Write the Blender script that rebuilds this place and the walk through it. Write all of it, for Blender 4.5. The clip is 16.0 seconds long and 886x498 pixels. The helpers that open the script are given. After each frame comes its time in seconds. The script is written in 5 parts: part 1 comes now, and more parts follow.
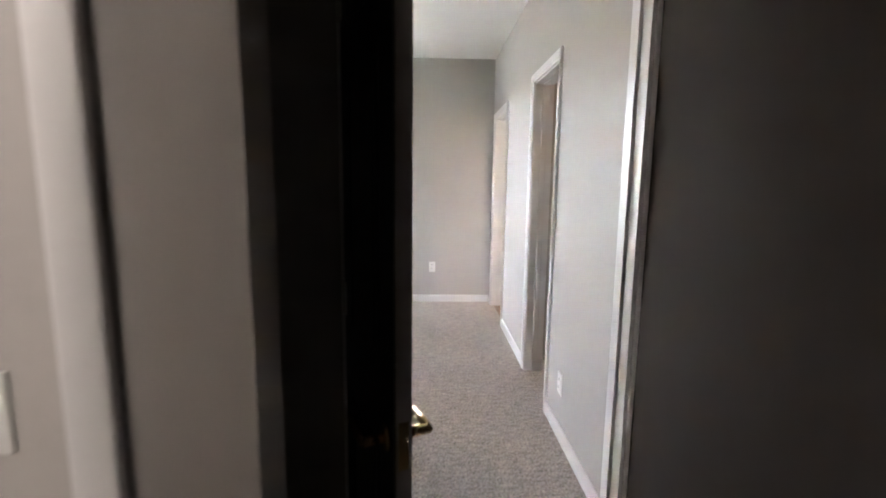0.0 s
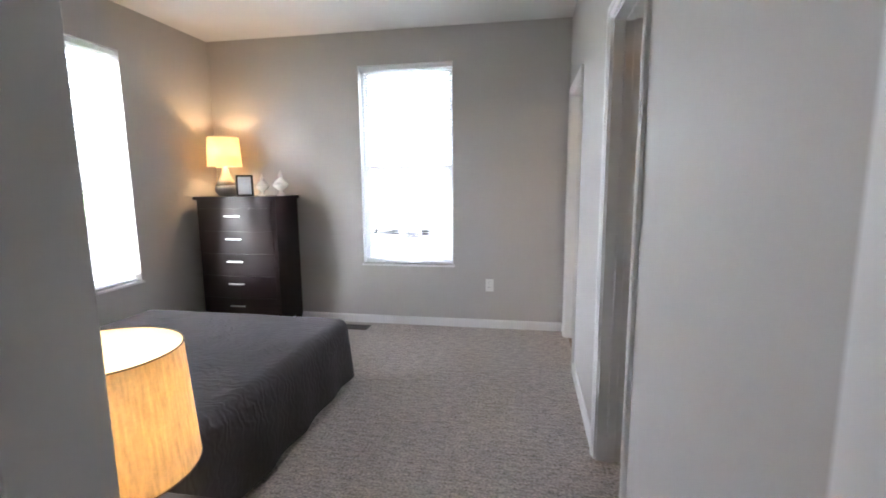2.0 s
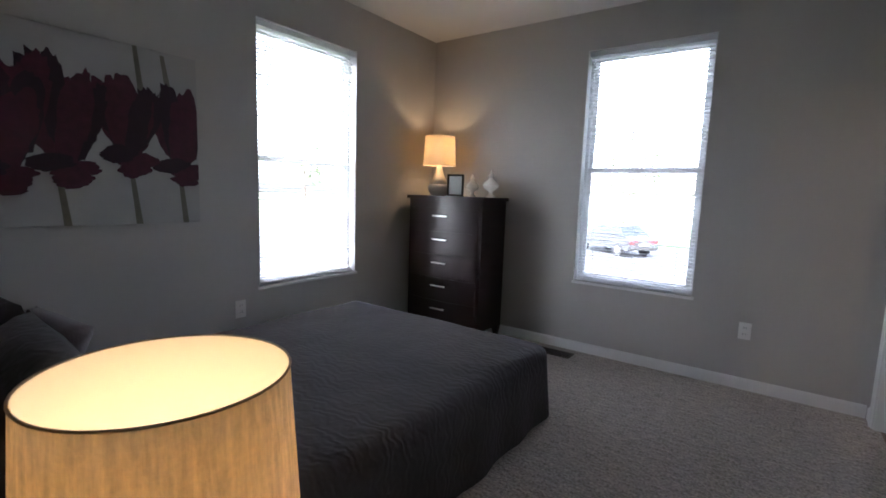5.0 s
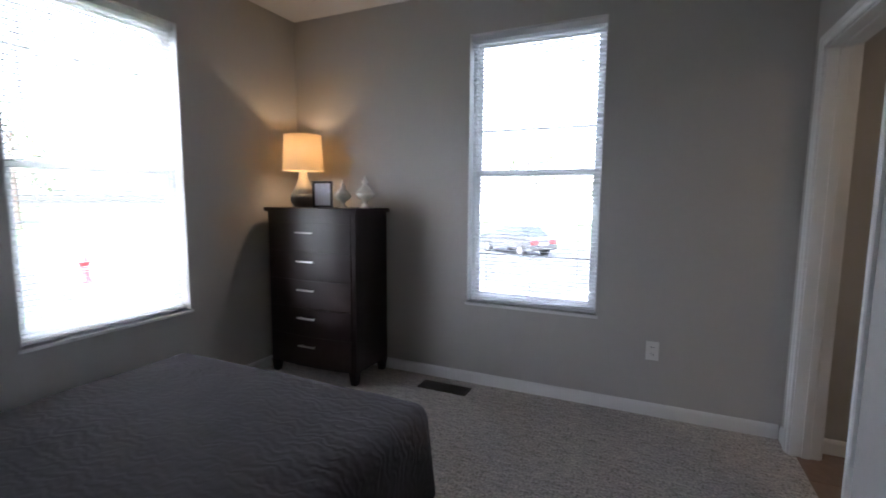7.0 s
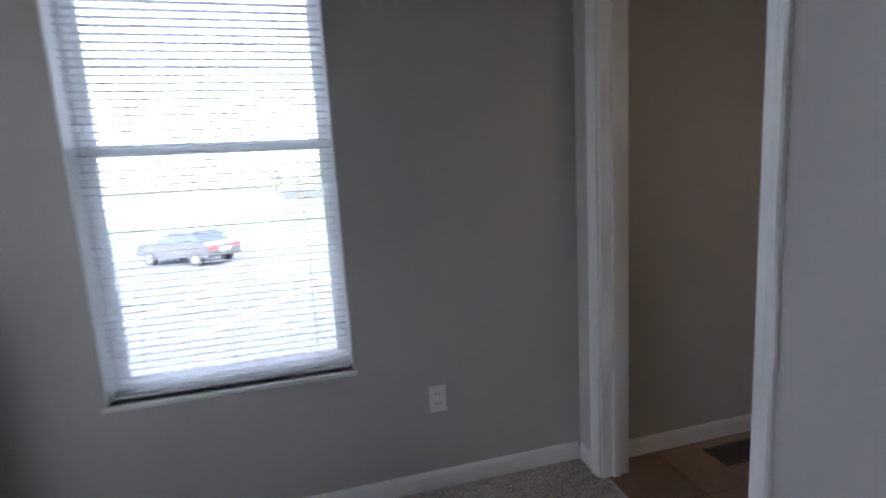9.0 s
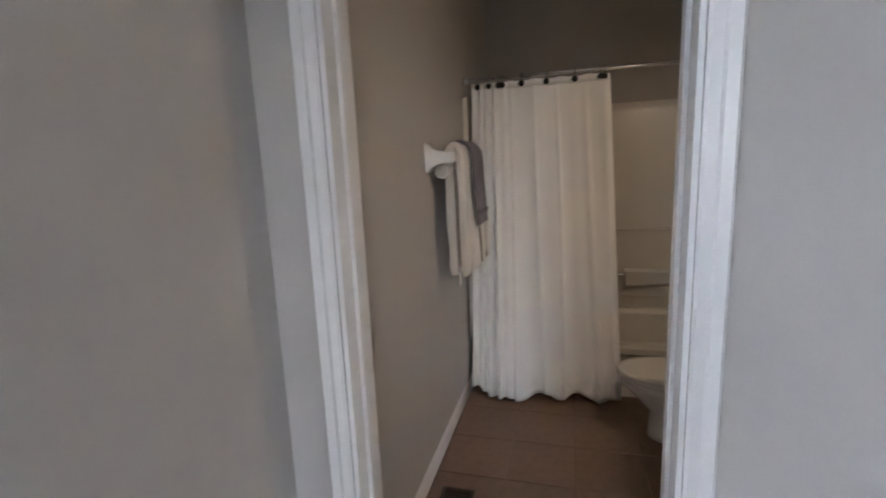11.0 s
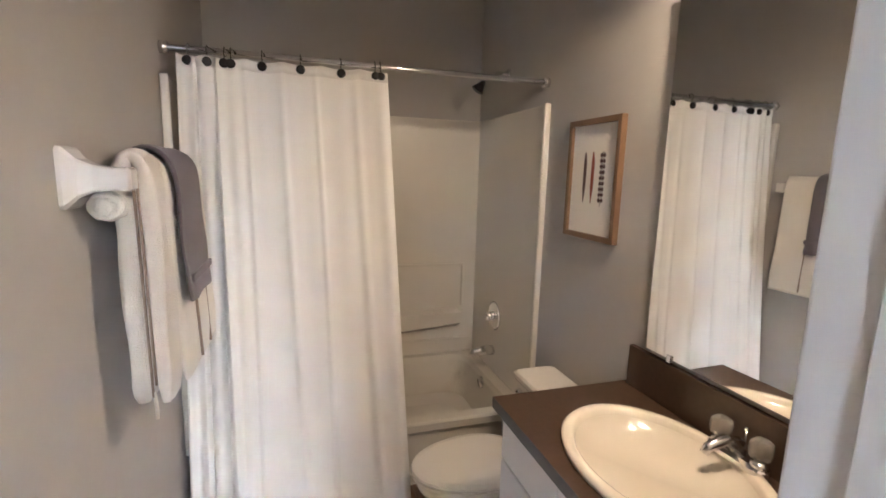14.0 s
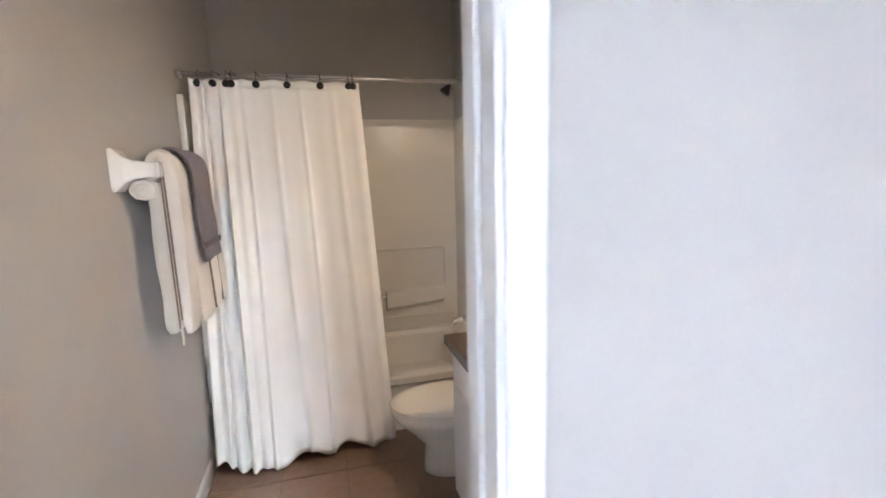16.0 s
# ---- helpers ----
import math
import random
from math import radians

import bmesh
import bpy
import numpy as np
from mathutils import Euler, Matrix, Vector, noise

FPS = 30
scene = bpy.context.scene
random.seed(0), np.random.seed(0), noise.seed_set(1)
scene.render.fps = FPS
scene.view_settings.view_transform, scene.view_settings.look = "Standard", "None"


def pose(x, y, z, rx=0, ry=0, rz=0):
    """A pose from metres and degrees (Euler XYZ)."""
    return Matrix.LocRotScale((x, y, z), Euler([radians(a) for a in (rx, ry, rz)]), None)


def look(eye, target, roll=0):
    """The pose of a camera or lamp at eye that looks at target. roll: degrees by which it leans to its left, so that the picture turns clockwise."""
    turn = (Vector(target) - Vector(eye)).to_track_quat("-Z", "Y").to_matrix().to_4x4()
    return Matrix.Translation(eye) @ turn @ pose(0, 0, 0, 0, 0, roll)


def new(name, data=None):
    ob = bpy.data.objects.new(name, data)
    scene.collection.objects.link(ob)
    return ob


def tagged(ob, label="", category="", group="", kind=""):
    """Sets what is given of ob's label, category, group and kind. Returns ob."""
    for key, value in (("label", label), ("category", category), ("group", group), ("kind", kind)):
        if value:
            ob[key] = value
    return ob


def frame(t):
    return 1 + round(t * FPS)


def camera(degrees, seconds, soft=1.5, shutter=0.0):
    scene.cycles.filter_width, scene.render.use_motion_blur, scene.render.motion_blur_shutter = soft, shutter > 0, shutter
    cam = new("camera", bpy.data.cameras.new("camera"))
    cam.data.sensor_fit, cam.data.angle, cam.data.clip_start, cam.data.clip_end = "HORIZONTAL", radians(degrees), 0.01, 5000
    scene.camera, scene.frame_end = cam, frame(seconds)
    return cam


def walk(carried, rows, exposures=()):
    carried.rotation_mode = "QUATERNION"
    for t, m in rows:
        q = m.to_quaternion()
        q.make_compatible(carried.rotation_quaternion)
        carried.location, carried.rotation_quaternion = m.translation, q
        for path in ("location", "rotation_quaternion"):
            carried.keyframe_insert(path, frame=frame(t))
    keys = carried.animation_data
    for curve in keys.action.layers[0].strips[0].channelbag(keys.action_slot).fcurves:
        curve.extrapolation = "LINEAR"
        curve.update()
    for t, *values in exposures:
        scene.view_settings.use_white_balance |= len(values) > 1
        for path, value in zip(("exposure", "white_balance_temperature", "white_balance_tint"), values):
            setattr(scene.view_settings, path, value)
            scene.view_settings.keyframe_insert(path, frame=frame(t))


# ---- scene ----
import functools

cam = camera(87.9, 16.0, soft=1.7, shutter=0.4)
PATH = [
    (0, (-0.269, -0.476, 1.362), (-0.202, 1.502, 1.075), 0.7),
    (0.5, (-0.135, -0.172, 1.418), (-0.068, 1.811, 1.166), 0.3),
    (1, (-0.008, 0.068, 1.483), (-0.111, 2.053, 1.263), 0.1),
    (1.5, (0.049, 0.326, 1.405), (-0.094, 2.308, 1.177), 0.2),
    (2, (0.093, 0.56, 1.35), (-0.256, 2.508, 1.06), -0.5),
    (2.5, (0.107, 0.739, 1.309), (-0.456, 2.632, 0.994), -0.7),
    (3, (0.068, 0.856, 1.327), (-0.658, 2.692, 1.009), -0.4),
    (3.5, (-0.044, 0.949, 1.301), (-0.827, 2.765, 0.999), 0.3),
    (4, (-0.083, 1.011, 1.265), (-1.026, 2.751, 0.975), 0.9),
    (4.2, (-0.113, 1.018, 1.238), (-1.136, 2.713, 0.956), 0.9),
    (6.3, (-0.121, 1.387, 1.346), (-1.323, 2.971, 1.135), 2.5),
    (6.5, (-0.166, 1.508, 1.349), (-1.259, 3.169, 1.134), 1.9),
    (7, (-0.249, 1.731, 1.308), (-1.076, 3.539, 1.089), 0.4),
    (7.5, (-0.314, 2.037, 1.294), (-0.97, 3.911, 1.051), -1.0),
    (8, (-0.423, 2.285, 1.243), (-0.818, 4.234, 1.027), -1.7),
    (8.5, (-0.56, 2.586, 1.284), (-0.531, 4.566, 1.004), -2.6),
    (9, (-0.588, 2.903, 1.303), (-0.124, 4.827, 1.019), -3.4),
    (9.3, (-0.548, 3.033, 1.267), (0.173, 4.883, 1.026), -5.7),
    (9.5, (-0.57, 3.159, 1.275), (0.321, 4.931, 1.019), -4.5),
    (9.7, (-0.569, 3.342, 1.34), (0.524, 4.985, 1.012), -3.9),
    (11.8, (-0.224, 4.140, 1.443), (1.758, 4.101, 1.178), -2.8),
    (12, (-0.143, 4.149, 1.489), (1.835, 4.017, 1.222), -2.4),
    (12.5, (0.023, 4.154, 1.529), (1.986, 3.849, 1.293), -1.0),
    (13, (0.214, 4.192, 1.498), (2.138, 3.698, 1.263), 0.4),
    (13.5, (0.303, 4.181, 1.473), (2.196, 3.603, 1.188), 1.3),
    (14, (0.358, 4.166, 1.467), (2.242, 3.578, 1.141), 1.5),
    (14.5, (0.367, 4.158, 1.458), (2.253, 3.577, 1.13), 0.8),
    (15, (0.338, 4.156, 1.44), (2.222, 3.576, 1.105), 0.4),
    (15.5, (0.165, 4.126, 1.416), (2.065, 3.593, 1.094), -0.6),
    (16, (-0.1, 4.044, 1.392), (1.81, 3.536, 1.083), -1.5),
]
walk(cam, [(t, look(eye, target, roll)) for t, eye, target, roll in PATH],
     exposures=[(0.0, 6.4, 6150, 14), (1.5, 6.1, 6100, 14), (2.0, 5.7, 5950, 14), (2.5, 5.4, 5900, 14), (4.0, 4.5, 5750, 14), (7.0, 4.2, 5650, 14), (9.5, 3.95, 5550, 14),
                (11.8, 5.65, 5950, 14), (12.5, 5.7, 6000, 14), (13.5, 6.15, 5850, 14), (14.5, 6.4, 5600, 14), (15.0, 6.4, 5450, 14), (15.5, 6.4, 5250, 14), (16.0, 6.4, 5600, 14)])

# ---- daylight: bright overcast sky and a weak wide sun ----
world = bpy.data.worlds.new("overcast_sky")
scene.world = world
world.use_nodes = True
wn = world.node_tree
sky = wn.nodes.new("ShaderNodeTexSky")
sky.sky_type, sky.sun_disc = "NISHITA", False
sky.sun_elevation, sky.sun_rotation = radians(48), radians(200)
sky.air_density, sky.dust_density = 1.0, 4.0
cloud = wn.nodes.new("ShaderNodeHueSaturation")
cloud.inputs["Saturation"].default_value = 0.32
wn.links.new(sky.outputs[0], cloud.inputs["Color"])
wn.links.new(cloud.outputs[0], wn.nodes["Background"].inputs[0])
wn.nodes["Background"].inputs[1].default_value = 0.15
sun_data = bpy.data.lights.new("sun", "SUN")
sun_data.energy, sun_data.angle, sun_data.color = 1.2, radians(14), (1.0, 0.96, 0.9)
sun = new("sun", sun_data)
sun.matrix_world = look((6, -14, 16), (0, 0, 0))


def bulb(name, place, watts, colour, radius):
    data = bpy.data.lights.new(name, "POINT")
    data.energy, data.color, data.shadow_soft_size = watts, colour, radius
    ob = new(name, data)
    ob.location = place
    return ob


WARM = (1.0, 0.68, 0.38)
bulb("bulb_bedside", (-0.757, 1.31, 0.9), 0.085, (1.0, 0.8, 0.52), 0.03)
bulb("bulb_dresser", (-2.65, 4.46, 1.66), 0.19, WARM, 0.025)
bulb("bulb_vanity", (1.1, 3.255, 2.09), 0.42, (1.0, 0.74, 0.48), 0.05)
# guessed lamp, unseen, added to turn the closet interior warm brown
bulb("bulb_closet", (0.95, 2.0, 2.45), 0.035, (1.0, 0.62, 0.36), 0.05)
# unseen fill lamp added to brighten the hall wall end, no known source
bulb("bulb_hall", (-1.5, -1.5, 2.3), 0.8, (1.0, 0.9, 0.8), 0.07)

# ---- materials ----


def material(name, colour, rough=0.6, metal=0.0, grain=0.0, scale=40.0, spread=0.0, bump=0.0, bump_scale=None, coat=0.0, sheen=0.0, axis=(1, 1, 1), piece=0.0):
    """A principled surface with colour variation at two scales and fine relief, at real-world size."""
    m = bpy.data.materials.new(name)
    m.use_nodes = True
    nt = m.node_tree
    p = nt.nodes["Principled BSDF"]
    p.inputs["Base Color"].default_value = (*colour, 1)
    p.inputs["Roughness"].default_value, p.inputs["Metallic"].default_value = rough, metal
    p.inputs["Coat Weight"].default_value, p.inputs["Sheen Weight"].default_value = coat, sheen
    at = nt.nodes.new("ShaderNodeTexCoord")
    stretch = nt.nodes.new("ShaderNodeMapping")
    stretch.inputs["Scale"].default_value = axis
    nt.links.new(at.outputs["Object"], stretch.inputs[0])
    fine = nt.nodes.new("ShaderNodeTexNoise")
    fine.inputs["Scale"].default_value, fine.inputs["Detail"].default_value = scale, 4
    nt.links.new(stretch.outputs[0], fine.inputs[0])
    if grain or spread:
        broad = nt.nodes.new("ShaderNodeTexNoise")
        broad.inputs["Scale"].default_value, broad.inputs["Detail"].default_value = max(scale / 22, 0.7), 3
        nt.links.new(stretch.outputs[0], broad.inputs[0])
        total = nt.nodes.new("ShaderNodeMath")
        total.operation = "MULTIPLY_ADD"
        nt.links.new(fine.outputs[0], total.inputs[0])
        total.inputs[1].default_value = grain
        wide = nt.nodes.new("ShaderNodeMath")
        wide.operation = "MULTIPLY_ADD"
        nt.links.new(broad.outputs[0], wide.inputs[0])
        wide.inputs[1].default_value, wide.inputs[2].default_value = spread, 1 - (grain + spread) / 2
        nt.links.new(wide.outputs[0], total.inputs[2])
        last = total
        if piece:
            info = nt.nodes.new("ShaderNodeObjectInfo")
            one = nt.nodes.new("ShaderNodeMath")
            one.operation = "MULTIPLY_ADD"
            nt.links.new(info.outputs["Random"], one.inputs[0])
            one.inputs[1].default_value = piece
            nt.links.new(total.outputs[0], one.inputs[2])
            last = one
        tint = nt.nodes.new("ShaderNodeVectorMath")
        tint.operation = "SCALE"
        tint.inputs[0].default_value = colour
        nt.links.new(last.outputs[0], tint.inputs["Scale"])
        nt.links.new(tint.outputs[0], p.inputs["Base Color"])
    if bump:
        relief = nt.nodes.new("ShaderNodeTexNoise")
        relief.inputs["Scale"].default_value, relief.inputs["Detail"].default_value = bump_scale or scale, 3
        nt.links.new(stretch.outputs[0], relief.inputs[0])
        b = nt.nodes.new("ShaderNodeBump")
        b.inputs["Strength"].default_value, b.inputs["Distance"].default_value = min(bump, 1.0), 0.004 * max(bump, 1.0)
        nt.links.new(relief.outputs[0], b.inputs["Height"])
        nt.links.new(b.outputs[0], p.inputs["Normal"])
    return m


def see_through(m, weight, colour):
    """Cloth that lets light through."""
    nt = m.node_tree
    out, p = nt.nodes["Material Output"], nt.nodes["Principled BSDF"]
    t, mix = nt.nodes.new("ShaderNodeBsdfTranslucent"), nt.nodes.new("ShaderNodeMixShader")
    t.inputs[0].default_value = (*colour, 1)
    if p.inputs["Base Color"].links:
        tint = nt.nodes.new("ShaderNodeVectorMath")
        tint.operation = "MULTIPLY"
        tint.inputs[1].default_value = colour
        nt.links.new(p.inputs["Base Color"].links[0].from_socket, tint.inputs[0])
        nt.links.new(tint.outputs[0], t.inputs[0])
    mix.inputs[0].default_value = weight
    nt.links.new(p.outputs[0], mix.inputs[1])
    nt.links.new(t.outputs[0], mix.inputs[2])
    nt.links.new(mix.outputs[0], out.inputs[0])
    return m


def streaky(name, colour, rough, fine_scale, fine, axis, streak_scale, streak, spread, relief, sheen=0.0):
    """Fibres: fine tufts, streaks drawn out along one way, and broad soft marks, in colour and in relief."""
    m = bpy.data.materials.new(name)
    m.use_nodes = True
    nt = m.node_tree
    p = nt.nodes["Principled BSDF"]
    p.inputs["Roughness"].default_value, p.inputs["Sheen Weight"].default_value = rough, sheen
    at = nt.nodes.new("ShaderNodeTexCoord")
    drawn = nt.nodes.new("ShaderNodeMapping")
    drawn.inputs["Scale"].default_value = axis

    def layer(source, scale, detail):
        t = nt.nodes.new("ShaderNodeTexNoise")
        t.inputs["Scale"].default_value, t.inputs["Detail"].default_value = scale, detail
        nt.links.new(source, t.inputs[0])
        return t.outputs[0]

    def add(a, gain, b):
        q = nt.nodes.new("ShaderNodeMath")
        q.operation = "MULTIPLY_ADD"
        nt.links.new(a, q.inputs[0])
        q.inputs[1].default_value = gain
        if isinstance(b, float):
            q.inputs[2].default_value = b
        else:
            nt.links.new(b, q.inputs[2])
        return q.outputs[0]
    nt.links.new(at.outputs["Object"], drawn.inputs[0])
    tuft = layer(at.outputs["Object"], fine_scale, 4)
    line = layer(drawn.outputs[0], streak_scale, 3)
    soft = layer(at.outputs["Object"], 1.6, 3)
    total = add(tuft, fine, add(line, streak, add(soft, spread, 1 - (fine + streak + spread) / 2)))
    tint = nt.nodes.new("ShaderNodeVectorMath")
    tint.operation = "SCALE"
    tint.inputs[0].default_value = colour
    nt.links.new(total, tint.inputs["Scale"])
    nt.links.new(tint.outputs[0], p.inputs["Base Color"])
    b = nt.nodes.new("ShaderNodeBump")
    b.inputs["Strength"].default_value, b.inputs["Distance"].default_value = 1.0, relief
    nt.links.new(add(line, 1.2, tuft), b.inputs["Height"])
    nt.links.new(b.outputs[0], p.inputs["Normal"])
    return m


def woven(name, colour):
    return streaky(name, colour, 0.9, 120, 0.3, (5, 5, 0.7), 22, 0.85, 0.1, 0.002)


PAINT = material("greige_wall_paint", (0.47, 0.447, 0.42), 0.62, grain=0.05, scale=30, spread=0.06, bump=0.12, bump_scale=260)
# right hall wall: its shade is put into the colour, with little specular
SHADED_HALL_PAINT = material("wall_paint_darkened_for_shade", (0.055, 0.045, 0.038), 0.85, grain=0.06, scale=30, spread=0.1, bump=0.12, bump_scale=260)
SHADED_HALL_PAINT.node_tree.nodes["Principled BSDF"].inputs["Specular IOR Level"].default_value = 0.12
CEILING = material("ceiling_paint", (0.78, 0.76, 0.73), 0.9, grain=0.04, scale=60, spread=0.04, bump=0.3, bump_scale=120)
TRIM = material("white_trim_paint", (0.77, 0.76, 0.75), 0.32, grain=0.03, scale=20, spread=0.04, bump=0.04, bump_scale=90)
CARPET = streaky("greige_loop_carpet", (0.46, 0.41, 0.37), 0.97, 80, 2.2, (9, 24, 10), 1.7, 1.1, 0.35, 0.016, 0.1)
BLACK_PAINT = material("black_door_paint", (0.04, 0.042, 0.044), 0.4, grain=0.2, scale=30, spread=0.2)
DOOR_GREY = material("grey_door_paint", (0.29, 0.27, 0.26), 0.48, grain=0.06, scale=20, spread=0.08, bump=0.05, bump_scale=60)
VINYL = see_through(material("white_window_vinyl", (0.82, 0.82, 0.82), 0.4, grain=0.02, scale=10, spread=0.03), 0.4, (1.0, 1.0, 1.0))
SLAT = see_through(material("blind_slat", (0.78, 0.78, 0.77), 0.45, grain=0.02, scale=10, spread=0.04), 0.5, (0.95, 0.95, 0.95))
ESPRESSO = material("espresso_wood", (0.024, 0.0115, 0.011), 0.36, grain=0.5, scale=22, spread=0.4, bump=0.03, axis=(1, 8, 8), coat=0.12)
CHROME = material("chrome", (0.8, 0.8, 0.82), 0.12, 1.0, grain=0.02, scale=40, spread=0.03)
NICKEL = material("brushed_metal", (0.7, 0.68, 0.64), 0.28, 1.0, grain=0.06, scale=60, spread=0.05)
BRASS = material("brass", (0.72, 0.55, 0.3), 0.25, 1.0, grain=0.08, scale=60, spread=0.1)
PLASTIC = material("white_plastic", (0.78, 0.77, 0.74), 0.35, grain=0.02, scale=30, spread=0.03)
DARK = material("dark_slot", (0.03, 0.028, 0.026), 0.7, grain=0.1, scale=40, spread=0.1)
BRONZE = material("brown_vent_paint", (0.06, 0.042, 0.032), 0.45, grain=0.2, scale=60, spread=0.15)
WHITE_CERAMIC = material("white_ceramic", (0.78, 0.75, 0.7), 0.22, grain=0.03, scale=14, spread=0.05, coat=0.4)
GREY_GLAZE = material("grey_glaze", (0.33, 0.31, 0.28), 0.4, grain=0.3, scale=70, spread=0.2, bump=0.1)
CREAM_GLAZE = material("cream_glaze", (0.7, 0.6, 0.47), 0.35, grain=0.08, scale=40, spread=0.08)
LINEN = see_through(woven("linen_shade", (0.78, 0.68, 0.53)), 0.55, (1.0, 0.92, 0.76))
LINING = see_through(material("shade_lining", (0.84, 0.74, 0.56), 0.8, grain=0.03, scale=40, spread=0.03), 0.35, (1.0, 0.9, 0.72))
PALE_SHADE = see_through(material("pale_shade", (0.86, 0.83, 0.76), 0.9, grain=0.1, scale=200, spread=0.06, bump=0.2), 0.5, (1.0, 0.95, 0.86))
SHADE_TRIM = material("shade_trim", (0.24, 0.17, 0.11), 0.8, grain=0.2, scale=80, spread=0.1)
BULB = material("frosted_bulb", (0.9, 0.85, 0.75), 0.5, grain=0.02, scale=10, spread=0.02)
bn = BULB.node_tree.nodes["Principled BSDF"]
bn.inputs["Emission Color"].default_value, bn.inputs["Emission Strength"].default_value = (1.0, 0.72, 0.42, 1), 3.0
CANVAS = material("painted_canvas", (0.42, 0.405, 0.39), 0.85, grain=0.08, scale=300, spread=0.12, bump=0.15)
MAROON = material("maroon_paint", (0.068, 0.011, 0.028), 0.7, grain=0.9, scale=26, spread=0.9, bump=0.2)
PLUM = material("plum_black_paint", (0.03, 0.008, 0.02), 0.7, grain=0.6, scale=26, spread=0.6, bump=0.2)
STALK = material("olive_paint", (0.2, 0.19, 0.15), 0.8, grain=0.4, scale=40, spread=0.4)
PILLOW = material("lilac_grey_pillow", (0.2, 0.175, 0.19), 0.9, grain=0.1, scale=120, spread=0.1, bump=0.4, sheen=0.2)
CLOTH = see_through(material("white_curtain_cotton", (0.92, 0.905, 0.87), 0.9, grain=0.03, scale=200, spread=0.01, bump=0.15, bump_scale=300, axis=(1, 1, 0.3)), 0.06, (0.9, 0.87, 0.82))
TOWEL = material("cream_terry", (0.8, 0.75, 0.67), 0.97, grain=0.14, scale=300, spread=0.08, bump=1.3, bump_scale=330, sheen=0.3)
TOWEL_BAND = material("taupe_piping", (0.28, 0.22, 0.17), 0.9, grain=0.2, scale=200, spread=0.1, bump=0.4)
GREY_TOWEL = material("slate_terry", (0.13, 0.11, 0.125), 0.97, grain=0.3, scale=300, spread=0.15, bump=1.3, bump_scale=330, sheen=0.3)
GREY_BAND = material("slate_woven_band", (0.16, 0.135, 0.15), 0.85, grain=0.5, scale=220, spread=0.2, bump=0.6)
ACRYLIC = material("white_acrylic", (0.74, 0.7, 0.62), 0.2, grain=0.02, scale=8, spread=0.05, coat=0.25)
LAMINATE = material("brown_laminate", (0.075, 0.043, 0.027), 0.35, grain=0.45, scale=60, spread=0.5, bump=0.04)
LAMINATE_EDGE = material("grey_brown_edge", (0.075, 0.07, 0.068), 0.4, grain=0.2, scale=60, spread=0.2)
CABINET = material("white_thermofoil", (0.74, 0.73, 0.72), 0.35, grain=0.02, scale=14, spread=0.04)
PORCELAIN = material("bisque_porcelain", (0.8, 0.73, 0.6), 0.12, grain=0.02, scale=8, spread=0.03, coat=0.5)
TOILET_WHITE = material("vitreous_china", (0.78, 0.74, 0.67), 0.14, grain=0.02, scale=8, spread=0.03, coat=0.5)
MIRROR = material("silvered_glass", (0.92, 0.93, 0.92), 0.01, 1.0)
OAK = material("oak_frame", (0.18, 0.105, 0.056), 0.45, grain=0.5, scale=40, spread=0.3, axis=(6, 6, 1), bump=0.1)
PAPER = material("print_paper", (0.78, 0.74, 0.67), 0.85, grain=0.02, scale=60, spread=0.03)
INK = material("feather_ink", (0.09, 0.05, 0.05), 0.8, grain=0.6, scale=90, spread=0.5)
RED_INK = material("russet_ink", (0.25, 0.06, 0.04), 0.8, grain=0.6, scale=90, spread=0.5)
TILE = material("brown_vinyl_tile", (0.21, 0.13, 0.085), 0.36, grain=0.5, scale=26, spread=0.6, bump=0.1, piece=0.18)
GROUT = material("tile_seam", (0.1, 0.065, 0.045), 0.7, grain=0.3, scale=60, spread=0.2)
BLACK_METAL = material("black_metal", (0.02, 0.018, 0.018), 0.4, 0.6, grain=0.1, scale=40, spread=0.1)
SCREEN = material("photo_print", (0.68, 0.71, 0.76), 0.25, grain=0.3, scale=60, spread=0.6)
GRASS = material("lawn", (0.055, 0.085, 0.026), 0.95, grain=0.6, scale=5, spread=0.4, bump=0.5)
ASPHALT = material("asphalt", (0.042, 0.042, 0.045), 0.9, grain=0.4, scale=12, spread=0.3)
LINE = material("road_paint", (0.65, 0.65, 0.63), 0.8, grain=0.2, scale=4, spread=0.2)
BARK = material("bark", (0.12, 0.09, 0.07), 0.9, grain=0.5, scale=8, spread=0.3, bump=0.5)
LEAF = material("spring_leaves", (0.1, 0.12, 0.05), 0.8, grain=0.5, scale=2, spread=0.5)
SIDING = material("pale_siding", (0.5, 0.47, 0.43), 0.8, grain=0.1, scale=6, spread=0.15)
ROOF = material("shingle_roof", (0.12, 0.1, 0.1), 0.9, grain=0.4, scale=9, spread=0.3)
CAR_PAINT = material("silver_car_paint", (0.07, 0.07, 0.075), 0.3, 0.4, grain=0.03, scale=4, spread=0.05, coat=0.6)
RED_PAINT = material("red_paint", (0.5, 0.03, 0.03), 0.4, grain=0.1, scale=8, spread=0.1)
TYRE = material("tyre_rubber", (0.02, 0.02, 0.02), 0.8, grain=0.2, scale=20, spread=0.2)
CAR_GLASS = material("tinted_glass", (0.02, 0.024, 0.028), 0.08, grain=0.02, scale=4, spread=0.02)
HOUSE_GLASS = material("pale_house_pane", (0.32, 0.34, 0.36), 0.15, grain=0.05, scale=4, spread=0.1)
GLASS = bpy.data.materials.new("window_glass")
GLASS.use_nodes = True
gn = GLASS.node_tree.nodes["Principled BSDF"]
